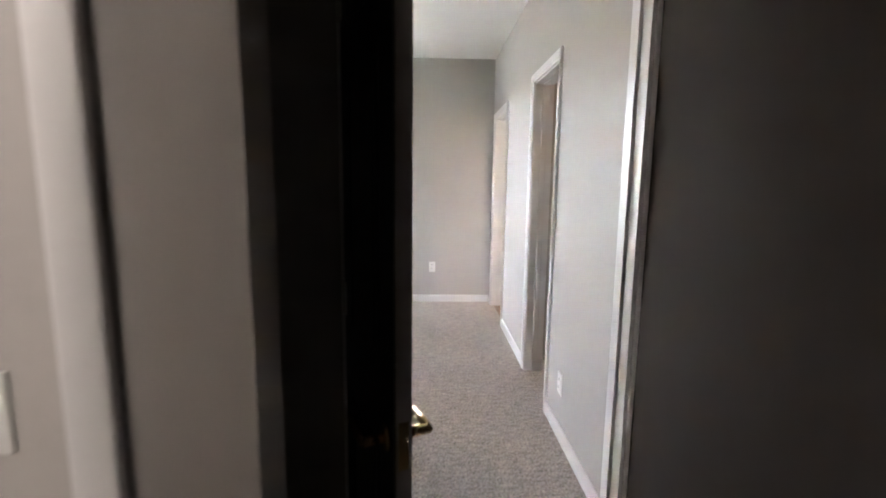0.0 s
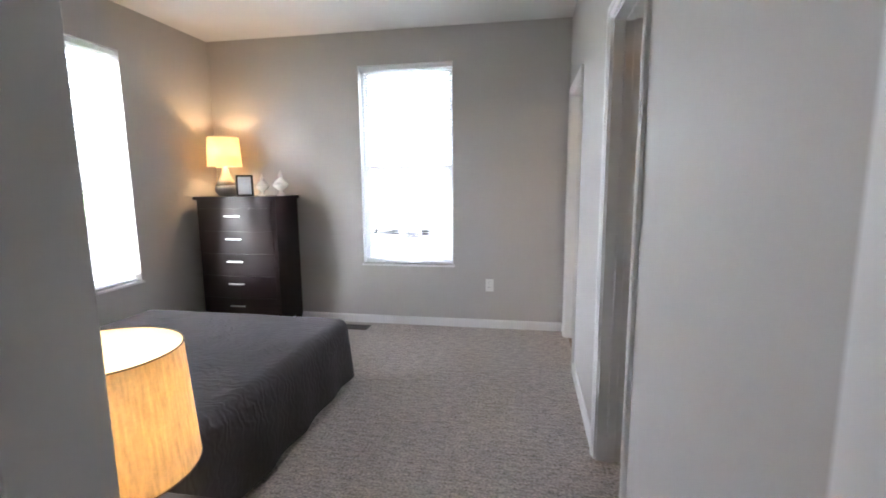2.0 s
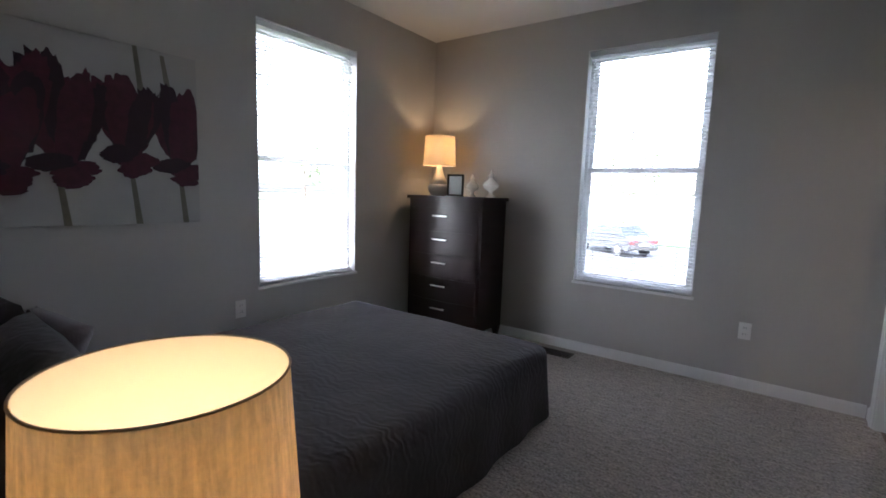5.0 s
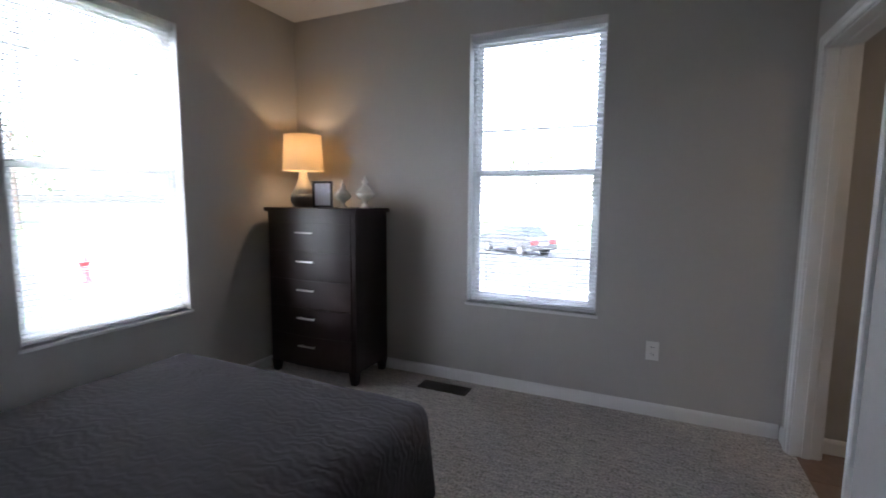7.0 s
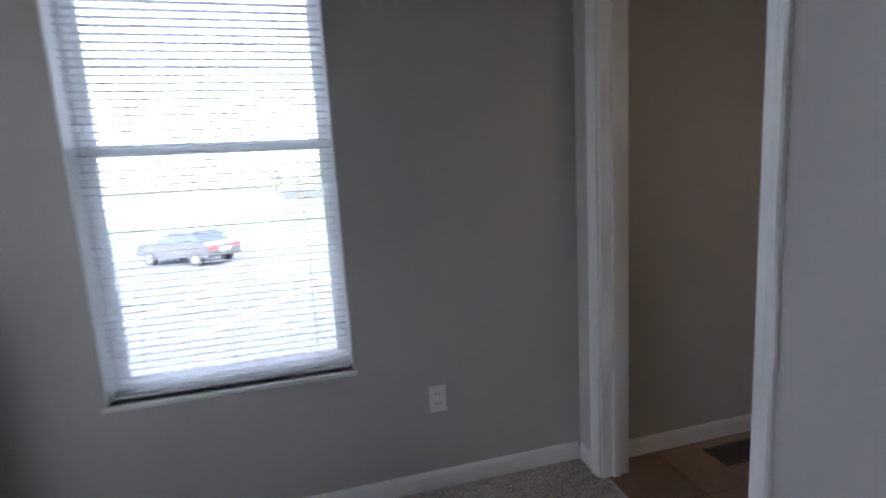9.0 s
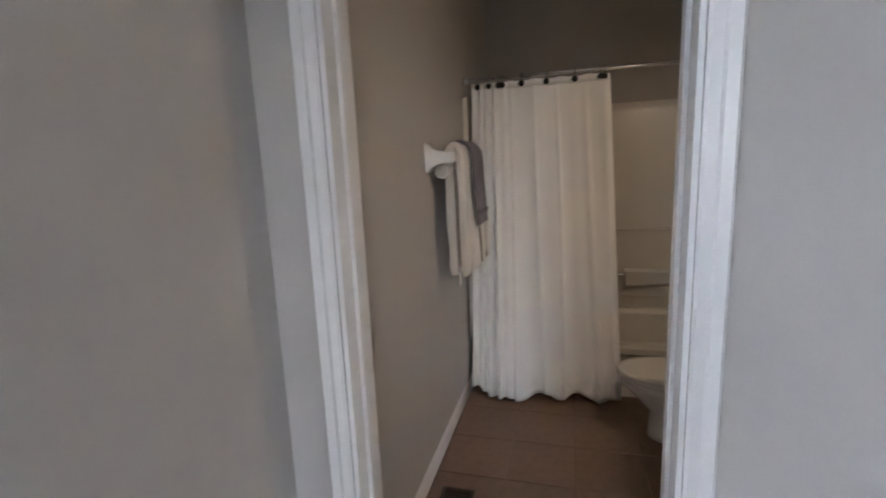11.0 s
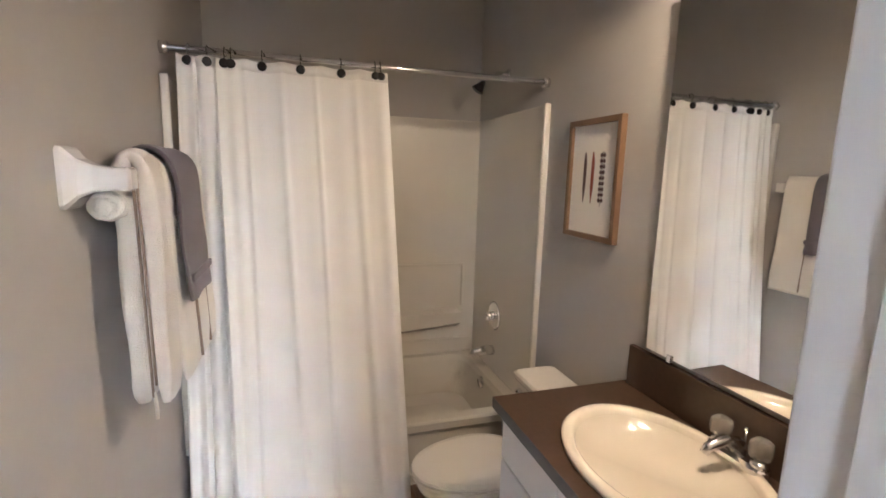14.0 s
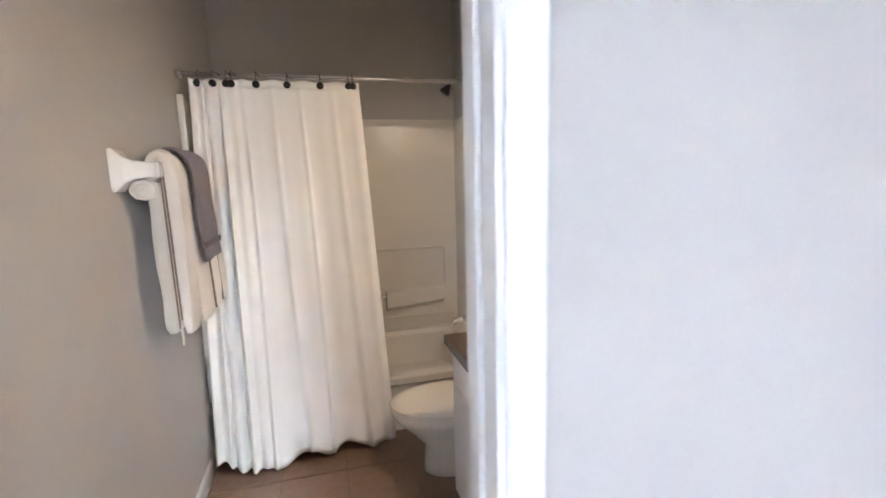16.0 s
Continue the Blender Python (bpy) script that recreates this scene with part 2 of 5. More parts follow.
gn.inputs["Base Color"].default_value, gn.inputs["Transmission Weight"].default_value = (0.97, 0.98, 0.98, 1), 1.0
gn.inputs["Roughness"].default_value, gn.inputs["IOR"].default_value = 0.0, 1.05
CRYSTAL = bpy.data.materials.new("clear_acrylic_knob")
CRYSTAL.use_nodes = True
cn = CRYSTAL.node_tree.nodes["Principled BSDF"]
cn.inputs["Base Color"].default_value, cn.inputs["Transmission Weight"].default_value, cn.inputs["Roughness"].default_value = (0.95, 0.92, 0.88, 1), 0.85, 0.08


def quilted(name, colour):
    """Dark cotton with wavy quilting channels."""
    m = material(name, colour, 0.92, grain=0.35, scale=160, spread=0.25, sheen=0.06)
    nt = m.node_tree
    at = nt.nodes.new("ShaderNodeTexCoord")
    wave = nt.nodes.new("ShaderNodeTexWave")
    wave.wave_type, wave.bands_direction = "BANDS", "Y"
    wave.inputs["Scale"].default_value, wave.inputs["Distortion"].default_value = 7.0, 12.0
    wave.inputs["Detail"].default_value, wave.inputs["Detail Scale"].default_value = 2.0, 1.6
    lump = nt.nodes.new("ShaderNodeTexNoise")
    lump.inputs["Scale"].default_value = 26
    both = nt.nodes.new("ShaderNodeMath")
    both.operation = "MULTIPLY_ADD"
    both.inputs[1].default_value = 0.9
    b = nt.nodes.new("ShaderNodeBump")
    b.inputs["Strength"].default_value, b.inputs["Distance"].default_value = 0.2, 0.009
    nt.links.new(at.outputs["Object"], wave.inputs[0])
    nt.links.new(at.outputs["Object"], lump.inputs[0])
    nt.links.new(lump.outputs[0], both.inputs[0])
    nt.links.new(wave.outputs[0], both.inputs[2])
    nt.links.new(both.outputs[0], b.inputs["Height"])
    nt.links.new(b.outputs[0], nt.nodes["Principled BSDF"].inputs["Normal"])
    return m


QUILT = quilted("charcoal_quilt", (0.043, 0.034, 0.035))

# ---- building helpers ----


def finish(name, bm, mat, smooth=False):
    me = bpy.data.meshes.new(name)
    bm.normal_update()
    bm.to_mesh(me)
    bm.free()
    me.materials.append(mat)
    if smooth:
        me.polygons.foreach_set("use_smooth", [True] * len(me.polygons))
    return me


def thing(name, label, category, place=(0, 0, 0), turn=0, group="", kind="", dy=0.0):
    ob = new(name)
    ob.matrix_world = pose(place[0], place[1] + dy, place[2], 0, 0, turn)
    return tagged(ob, label, category, group, kind)


def part(name, bm, mat, parent, label="", smooth=False):
    ob = new(name, finish(name, bm, mat, smooth))
    ob.parent = parent
    return tagged(ob, label) if label else ob


def solid(name, bm, mat, label, category="", kind="structure", smooth=False):
    return tagged(new(name, finish(name, bm, mat, smooth)), label, category, "", kind)


def box(x0, x1, y0, y1, z0, z1, bevel=0.0, bm=None, segments=2):
    bm = bm or bmesh.new()
    made = bmesh.ops.create_cube(bm, size=1, matrix=Matrix.Translation(((x0 + x1) / 2, (y0 + y1) / 2, (z0 + z1) / 2)) @ Matrix.Diagonal((x1 - x0, y1 - y0, z1 - z0, 1)))
    if bevel:
        edges = {e for v in made["verts"] for e in v.link_edges}
        bmesh.ops.bevel(bm, geom=list(edges), offset=bevel, segments=segments, affect="EDGES", profile=0.6)
    return bm


def spun(profile, segments=32, centre=(0, 0, 0), bm=None, squash=(1, 1)):
    """A turned body from (radius, height) pairs, bottom to top."""
    bm = bm or bmesh.new()
    rings = []
    for r, z in profile:
        rings.append([bm.verts.new((centre[0] + squash[0] * r * math.cos(math.tau * k / segments), centre[1] + squash[1] * r * math.sin(math.tau * k / segments), centre[2] + z)) for k in range(segments)])
    for a, b in zip(rings, rings[1:]):
        for k in range(segments):
            bm.faces.new((a[k], a[(k + 1) % segments], b[(k + 1) % segments], b[k]))
    if profile[0][0] > 1e-4:
        bm.faces.new(rings[0][::-1])
    if profile[-1][0] > 1e-4:
        bm.faces.new(rings[-1])
    return bm


def tube(points, radius, segments=10, bm=None):
    """A round bar along a line of points; radius is one number or one for each point."""
    bm = bm or bmesh.new()
    pts = [Vector(p) for p in points]
    rings = []
    for i, p in enumerate(pts):
        way = (pts[min(i + 1, len(pts) - 1)] - pts[max(i - 1, 0)]).normalized()
        side = way.cross(Vector((0, 0, 1)) if abs(way.z) < 0.9 else Vector((1, 0, 0))).normalized()
        up = side.cross(way)
        r = radius[i] if isinstance(radius, (list, tuple)) else radius
        rings.append([bm.verts.new(p + r * (math.cos(math.tau * k / segments) * side + math.sin(math.tau * k / segments) * up)) for k in range(segments)])
    for a, b in zip(rings, rings[1:]):
        for k in range(segments):
            bm.faces.new((a[k], b[k], b[(k + 1) % segments], a[(k + 1) % segments]))
    bm.faces.new(rings[0])
    bm.faces.new(rings[-1][::-1])
    bmesh.ops.recalc_face_normals(bm, faces=bm.faces)
    return bm


def sheet(f, nu, nv, bm=None, thick=0.0):
    """A cloth-like grid from f(u, v) with u and v from 0 to 1, given thickness."""
    bm = bm or bmesh.new()
    grid = [[bm.verts.new(f(i / nu, j / nv)) for j in range(nv + 1)] for i in range(nu + 1)]
    for i in range(nu):
        for j in range(nv):
            bm.faces.new((grid[i][j], grid[i + 1][j], grid[i + 1][j + 1], grid[i][j + 1]))
    if thick:
        bm.normal_update()
        bmesh.ops.solidify(bm, geom=list(bm.faces), thickness=thick)
    return bm


def loft(rings, bm=None, caps=True):
    bm = bm or bmesh.new()
    made = [[bm.verts.new(p) for p in ring] for ring in rings]
    n = len(made[0])
    for a, b in zip(made, made[1:]):
        for k in range(n):
            bm.faces.new((a[k], a[(k + 1) % n], b[(k + 1) % n], b[k]))
    if caps:
        bm.faces.new(made[0][::-1])
        bm.faces.new(made[-1])
    bmesh.ops.recalc_face_normals(bm, faces=bm.faces)
    return bm


# ---- the rooms ----
L, R, B, F, H = -2.915, 0.45, 0.91, 4.70, 2.68
RT = 0.58
BATH_Y, BATH_X, BATH_DY = 3.15, 3.13, -0.07


def pierced(name, along, a0, a1, c0, c1, holes, label, mat=PAINT):
    """A wall along x or y from a0 to a1, between c0 and c1 across, with holes (start, end, bottom, top)."""
    bm = bmesh.new()

    def put(s, e, z0, z1):
        if e - s > 1e-4 and z1 - z0 > 1e-4:
            box(s, e, c0, c1, z0, z1, bm=bm) if along == "x" else box(c0, c1, s, e, z0, z1, bm=bm)
    at = a0
    for s, e, z0, z1 in sorted(holes):
        put(at, s, 0, H)
        put(s, e, 0, z0)
        put(s, e, z1, H)
        at = e
    put(at, a1, 0, H)
    return solid(name, bm, mat, label)


FAR_HOLE, LEFT_HOLE = (-1.42, -0.55, 0.585, 2.39), (2.81, 3.685, 0.59, 2.34)
DOOR_TOP = 2.035
pierced("wall_far", "x", L - 0.14, BATH_X + 0.12, F, F + 0.14, [FAR_HOLE], "warm grey painted wall with a tall window")
pierced("wall_window_side", "y", B - 0.13, F, L - 0.14, L, [LEFT_HOLE], "warm grey painted wall with a tall window")
pierced("wall_bath_side", "y", B, F, R, RT, [(2.14, 2.735, 0, DOOR_TOP), (3.815, 4.535, 0, DOOR_TOP)], "warm grey painted wall with two doorways")
pierced("wall_entry", "x", L, R + 0.12, B - 0.13, B, [(-0.45, 0.325, 0, DOOR_TOP)], "warm grey painted wall with the entry doorway")
pierced("wall_entry_return", "x", L, -0.45, B, 1.03, [], "warm grey painted wall beside the entry")
pierced("wall_bath_vanity", "x", RT, BATH_X + 0.12, BATH_Y + BATH_DY - 0.1, BATH_Y + BATH_DY, [], "warm grey painted bathroom wall")
pierced("wall_bath_towel_side", "x", RT, BATH_X, F + BATH_DY, F, [], "warm grey painted bathroom wall")
pierced("wall_bath_tub", "y", BATH_Y + BATH_DY, F, BATH_X, BATH_X + 0.12, [], "warm grey painted bathroom wall")
pierced("wall_closet_back", "y", 0.95, BATH_Y + BATH_DY - 0.1, 1.3, 1.4, [], "warm grey painted closet wall")
pierced("wall_closet_end", "x", RT, 1.3, 0.95, 1.05, [], "warm grey painted closet wall")
pierced("wall_hall_right", "y", -2.4, B - 0.13, 0.335, 0.55, [], "hall wall, paint darkened in place of shade", SHADED_HALL_PAINT)
pierced("wall_hall_stub", "x", -1.9, -0.5, 0.12, 0.23, [], "warm grey painted hall wall end")
pierced("wall_hall_left", "y", -2.4, B - 0.13, -2.0, -1.9, [], "dim warm grey painted hall wall")
# added out of view: keeps the hall lamp off the right side
pierced("wall_hall_partition", "y", -2.4, -0.6, -1.05, -0.95, [], "unseen wall added to screen off the hall fill lamp")
pierced("wall_hall_back", "x", -2.0, 0.55, -2.5, -2.4, [], "dim warm grey painted hall wall")
solid("floor", box(L - 0.14, R + 0.03, -2.5, F, -0.12, 0), CARPET, "greige cut-pile carpet with faint vacuum marks")
solid("floor_closet", box(R + 0.03, 1.4, 0.95, BATH_Y + BATH_DY - 0.05, -0.12, -0.002), CARPET, "greige cut-pile carpet in the closet")
solid("floor_bath", box(R + 0.03, BATH_X, BATH_Y + BATH_DY - 0.05, F, -0.12, -0.006), GROUT, "dark seams under brown vinyl floor tiles")
solid("ceiling", box(L - 0.14, BATH_X + 0.12, -2.5, F + 0.14, H, H + 0.12), CEILING, "white painted ceiling")


def run_board(name, along, a0, a1, face, out):
    """A baseboard on the wall face, standing out towards out (+1 or -1)."""
    prof = [(0, 0), (0.013, 0), (0.013, 0.062), (0.009, 0.074), (0.004, 0.08), (0, 0.08)]
    rings = []
    for a in (a0, a1):
        rings.append([(a, face + out * d, z) if along == "x" else (face + out * d, a, z) for d, z in prof])
    return solid(name, loft(rings), TRIM, "white painted wooden baseboard", "baseboard")


run_board("baseboard_far", "x", L + 0.014, 0.434, F, -1)
run_board("baseboard_window_side", "y", 1.044, F, L, 1)
run_board("baseboard_entry", "x", L + 0.014, -0.507, 1.03, 1)
run_board("baseboard_right_near", "y", B + 0.002, 2.083, R, -1)
run_board("baseboard_right_far", "y", 4.592, F - 0.014, R, -1)
run_board("baseboard_right_middle", "y", 2.792, 3.757, R, -1)
run_board("baseboard_bath", "x", RT + 0.014, 2.26, F + BATH_DY, -1)
run_board("baseboard_bath_door_side", "y", 3.62, 3.757, RT, 1)
run_board("baseboard_hall", "y", -2.38, 0.77, 0.335, -1)


def casing_profile(w):
    return [(0.0, 0.0), (0.0, 0.008), (0.006, 0.011), (w * 0.45, 0.011), (w * 0.55, 0.016), (w - 0.006, 0.018), (w, 0.013), (w, 0.0)]


def casing(name, along, s, e, top, face, out, w=0.055):
    """Three mitred boards round a doorway from s to e."""
    bm = bmesh.new()
    prof = casing_profile(w)

    def at(a, z, d):
        return (a, face + out * d, z) if along == "x" else (face + out * d, a, z)
    for sign, edge in ((-1, s), (1, e)):
        loft([[at(edge + sign * q, 0, d) for q, d in prof], [at(edge + sign * q, top + q, d) for q, d in prof]], bm)
    loft([[at(s - q, top + q, d) for q, d in prof], [at(e + q, top + q, d) for q, d in prof]], bm)
    return solid(name, bm, TRIM, "white painted door casing with a moulded edge", "door casing")


def lining(name, along, s, e, top, c0, c1, stop):
    """The jamb that lines a doorway, board by board, with its stop."""
    ob = tagged(new(name), "white painted door jamb with a stop strip", "door jamb", "", "structure")
    t = 0.012

    def put(kind, a0, a1, b0, b1, z0, z1):
        part(kind, box(a0, a1, b0, b1, z0, z1, 0.0015, None, 1) if along == "x" else box(b0, b1, a0, a1, z0, z1, 0.0015, None, 1), TRIM, ob)
    put("jamb_board", s, s + t, c0, c1, 0, top)
    put("jamb_board", e - t, e, c0, c1, 0, top)
    put("head_board", s + t, e - t, c0, c1, top - t, top)
    put("stop_strip", s + t, s + t + 0.01, stop, stop + 0.035, 0, top - t)
    put("stop_strip", e - t - 0.01, e - t, stop, stop + 0.035, 0, top - t)
    put("stop_strip", s + t + 0.01, e - t - 0.01, stop, stop + 0.035, top - t - 0.01, top - t)
    return ob


casing("casing_closet", "y", 2.14, 2.735, DOOR_TOP, R, -1)
casing("casing_bath", "y", 3.815, 4.535, DOOR_TOP, R, -1)
casing("casing_bath_inner", "y", 3.815, 4.535, DOOR_TOP, RT, 1)
casing("casing_entry", "x", -0.45, 0.325, DOOR_TOP, B, 1)
casing("casing_entry_hall", "x", -0.45, 0.325, DOOR_TOP, B - 0.13, -1)
solid("casing_entry_side", box(-0.505, -0.4505, 1.03, 1.046, 0, DOOR_TOP + 0.055, 0.004), TRIM, "white painted door casing", "door casing")
solid("jamb_entry_side", box(-0.4495, -0.438, B + 0.001, 1.04, 0, DOOR_TOP, 0.002), TRIM, "white painted door jamb board", "door jamb")
lining("jamb_closet", "y", 2.14, 2.735, DOOR_TOP, R, RT, R + 0.05)
lining("jamb_bath", "y", 3.815, 4.535, DOOR_TOP, R, RT, R + 0.05)
lining("jamb_entry", "x", -0.45, 0.325, DOOR_TOP, B - 0.13, B, B - 0.075)
# white strip stands in for the upright highlight on the hall wall end
solid("trim_hall_corner", box(-0.743, -0.678, 0.10, 0.12, 0, H, 0.006), TRIM, "white upright strip standing in for a bright wall edge", "trim")


def hinge(parent, x, y, z):
    bm = tube([(x, y, z - 0.045), (x, y, z + 0.045)], 0.006, 8)
    box(x - 0.002, x + 0.028, y + 0.002, y + 0.006, z - 0.044, z + 0.044, bm=bm)
    part("hinge", bm, NICKEL, parent, "dull metal butt hinge")


# entry door: hinged on the doorway's window-side jamb, standing open into the hall
door = thing("door_1", "open panel door, grey inside and black outside", "door", (-0.49, 0.752, 0.0), 0, kind="structure")
door.matrix_world = pose(-0.49, 0.752, 0.0, 0, 0, -68)
DW, DH, DT = 0.43, 2.02, 0.035
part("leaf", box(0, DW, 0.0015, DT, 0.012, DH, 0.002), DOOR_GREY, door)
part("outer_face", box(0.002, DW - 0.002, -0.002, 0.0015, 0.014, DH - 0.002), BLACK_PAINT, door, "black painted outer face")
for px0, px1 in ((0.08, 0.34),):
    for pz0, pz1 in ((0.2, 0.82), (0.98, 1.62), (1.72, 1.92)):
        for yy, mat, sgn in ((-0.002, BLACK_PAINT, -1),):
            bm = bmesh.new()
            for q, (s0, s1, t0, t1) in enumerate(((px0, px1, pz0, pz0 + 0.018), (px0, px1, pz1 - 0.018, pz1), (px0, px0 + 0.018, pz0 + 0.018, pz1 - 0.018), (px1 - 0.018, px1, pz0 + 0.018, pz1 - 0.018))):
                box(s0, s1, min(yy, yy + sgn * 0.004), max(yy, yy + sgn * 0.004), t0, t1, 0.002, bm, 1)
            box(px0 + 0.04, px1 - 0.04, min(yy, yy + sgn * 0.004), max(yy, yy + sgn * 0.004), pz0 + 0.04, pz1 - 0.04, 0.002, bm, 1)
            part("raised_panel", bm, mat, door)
HZ = 0.85
for sgn, yy in ((1, DT), (-1, -0.002)):
    bm = tube([(0.385, yy, HZ), (0.385, yy + sgn * 0.008, HZ)], [0.03, 0.026], 20)
    tube([(0.385, yy + sgn * 0.008, HZ), (0.385, yy + sgn * 0.05, HZ)], 0.011, 12, bm)
    tube([(0.39, yy + sgn * 0.05, HZ), (0.36, yy + sgn * 0.052, HZ + 0.002), (0.275, yy + sgn * 0.05, HZ - 0.002)], [0.011, 0.010, 0.008], 12, bm)
    part("door_handle", bm, BRASS, door, "brass lever handle", smooth=True)
part("latch_plate", box(DW - 0.001, DW + 0.0015, 0.007, 0.028, HZ - 0.05, HZ + 0.05), BRASS, door)
for z in (0.3, 1.05, 1.8):
    hinge(door, -0.004, -0.006, z)


def outlet(place, turn, label, name="wall_outlet", slots=True):
    ob = thing(name, label, "outlet" if slots else "light switch", place, turn)
    part("cover_plate", box(-0.036, 0.036, -0.006, 0, -0.058, 0.058, 0.0025), PLASTIC, ob)
    if slots:
        for z in (-0.022, 0.022):
            socket = part("socket", box(-0.017, 0.017, -0.0085, -0.006, z - 0.014, z + 0.014, 0.001, segments=1), PLASTIC, ob)
            bm = box(-0.009, -0.006, -0.0092, -0.0085, z - 0.003, z + 0.007)
            box(0.006, 0.009, -0.0092, -0.0085, z - 0.003, z + 0.007, bm=bm)
            part("slot", bm, DARK, socket)
    else:
        part("rocker", box(-0.016, 0.016, -0.011, -0.006, -0.03, 0.03, 0.002), PLASTIC, ob)
    return ob


outlet((-0.216, F, 0.405), 0, "white duplex outlet low on the wall", "wall_outlet")
outlet((L, 2.668, 0.46), 90, "white duplex outlet beside the bed", "wall_outlet")
outlet((R, 1.845, 0.30), -90, "white duplex outlet near the entry", "wall_outlet")
outlet((-0.86, 0.12, 1.05), 0, "white rocker light switch in the hall", "light_switch", False)


def floor_vent(x0, x1, y0, y1, label):
    ob = thing("floor_vent", label, "floor vent", (0, 0, 0))
    part("well", box(x0 + 0.01, x1 - 0.01, y0 + 0.01, y1 - 0.01, 0.001, 0.002), DARK, ob)
    bm = box(x0, x1, y0, y0 + 0.014, 0.0, 0.007, 0.002, segments=1)
    box(x0, x1, y1 - 0.014, y1, 0.0, 0.007, 0.002, bm, 1)
    box(x0, x0 + 0.014, y0 + 0.014, y1 - 0.014, 0, 0.007, 0.002, bm, 1)
    box(x1 - 0.014, x1, y0 + 0.014, y1 - 0.014, 0, 0.007, 0.002, bm, 1)
    part("frame", bm, BRONZE, ob)
    n = int((x1 - x0) / 0.02)
    first = box(-0.003, 0.003, y0 + 0.014, y1 - 0.014, 0.002, 0.006)
    me = finish("fin", first, BRONZE)
    for k in range(1, n):
        fin = new("fin", me)
        fin.parent = ob
        fin.location.x = x0 + (x1 - x0) * k / n


floor_vent(-1.69, -1.33, 4.46, 4.59, "brown metal floor register in the carpet")
floor_vent(1.0, 1.29, 4.42, 4.56, "brown metal floor register in the bathroom floor")

# ---- windows and blinds: local x along the wall, y outwards, z up from the sill ----


def window(name, m, w, h, label):
    ob = tagged(new(name), label, "window", "", "structure")
    ob.matrix_world = m
    d0, d1 = 0.075, 0.135
    bm = box(0, 0.028, d0, d1, 0, h, 0.003, segments=1)
    box(w - 0.028, w, d0, d1, 0, h, 0.003, bm, 1)
    box(0.028, w - 0.028, d0, d1, 0, 0.03, 0.003, bm, 1)
    box(0.028, w - 0.028, d0, d1, h - 0.03, h, 0.003, bm, 1)
    part("window_frame", bm, VINYL, ob)
    mid = h * 0.497
    for z0, z1, y0 in ((0.03, mid + 0.02, 0.08), (mid - 0.02, h - 0.03, 0.106)):
        bm = box(0.028, 0.058, y0, y0 + 0.022, z0, z1, 0.002, segments=1)
        box(w - 0.058, w - 0.028, y0, y0 + 0.022, z0, z1, 0.002, bm, 1)
        box(0.058, w - 0.058, y0, y0 + 0.022, z0, z0 + 0.036, 0.002, bm, 1)
        box(0.058, w - 0.058, y0, y0 + 0.022, z1 - 0.036, z1, 0.002, bm, 1)
        sash = part("sash", bm, VINYL, ob)
        pane = part("pane", box(0.058, w - 0.058, y0 + 0.014, y0 + 0.017, z0 + 0.036, z1 - 0.036), GLASS, sash)
        pane.visible_shadow = False
        a0, a1, b0, b1 = 0.058, w - 0.058, z0 + 0.036, z1 - 0.036
        for k in (1, 2):
            part("glazing_bar", box(a0, a1, y0 + 0.004, y0 + 0.012, b0 + (b1 - b0) * k / 3 - 0.004, b0 + (b1 - b0) * k / 3 + 0.004), VINYL, sash)
    bm = box(w / 2 - 0.03, w / 2 + 0.03, 0.066, 0.08, mid + 0.0, mid + 0.016, 0.003, segments=1)
    part("sash_lock", bm, PLASTIC, ob)
    part("window_sill", box(-0.012, w + 0.012, -0.014, 0.075, -0.02, 0.0, 0.004), TRIM, ob, "thin white painted sill")
    bm = box(-0.001, 0.004, 0.001, 0.075, 0, h)
    box(w - 0.004, w + 0.001, 0.001, 0.075, 0, h, bm=bm)
    box(0.004, w - 0.004, 0.001, 0.075, h - 0.004, h + 0.001, bm=bm)
    part("return", bm, TRIM, ob, "white painted window return")
    return ob


def blind(m, w, h, label):
    ob = tagged(new("window_blind"), label, "blind", "window blinds")
    ob.matrix_world = m
    part("headrail", box(0.006, w - 0.006, 0.022, 0.062, h - 0.042, h - 0.006, 0.002), VINYL, ob)
    part("bottom_rail", box(0.012, w - 0.012, 0.028, 0.056, 0.004, 0.018, 0.003), VINYL, ob)
    bm = bmesh.new()
    prof = [(-0.0135, -0.0012), (-0.006, 0.0008), (0.0, 0.0015), (0.006, 0.0008), (0.0135, -0.0012)]
    rows = [[bm.verts.new((x, y, z)) for y, z in prof] for x in (0.012, w - 0.012)]
    for k in range(4):
        bm.faces.new((rows[0][k], rows[1][k], rows[1][k + 1], rows[0][k + 1]))
    bm.normal_update()
    bmesh.ops.solidify(bm, geom=list(bm.faces), thickness=0.0008)
    me = finish("slat", bm, SLAT)
    n = int((h - 0.07) / 0.0262)
    for k in range(n):
        s = new("slat", me)
        s.parent = ob
        s.location = (0, 0.042, 0.03 + (h - 0.08) * k / (n - 1))
        s.rotation_euler.x = radians(-5 + random.uniform(-1.5, 1.5))
    for x in (0.13, w / 2, w - 0.13):
        bm = tube([(x, 0.0275, 0.018), (x, 0.0275, h - 0.04)], 0.0008, 5)
        tube([(x, 0.0565, 0.018), (x, 0.0565, h - 0.04)], 0.0008, 5, bm)
        part("ladder_cord", bm, SLAT, ob)
    part("tilt_wand", tube([(0.09, 0.018, h - 0.05), (0.092, 0.015, h - 0.75)], 0.003, 6), VINYL, ob)
    return ob


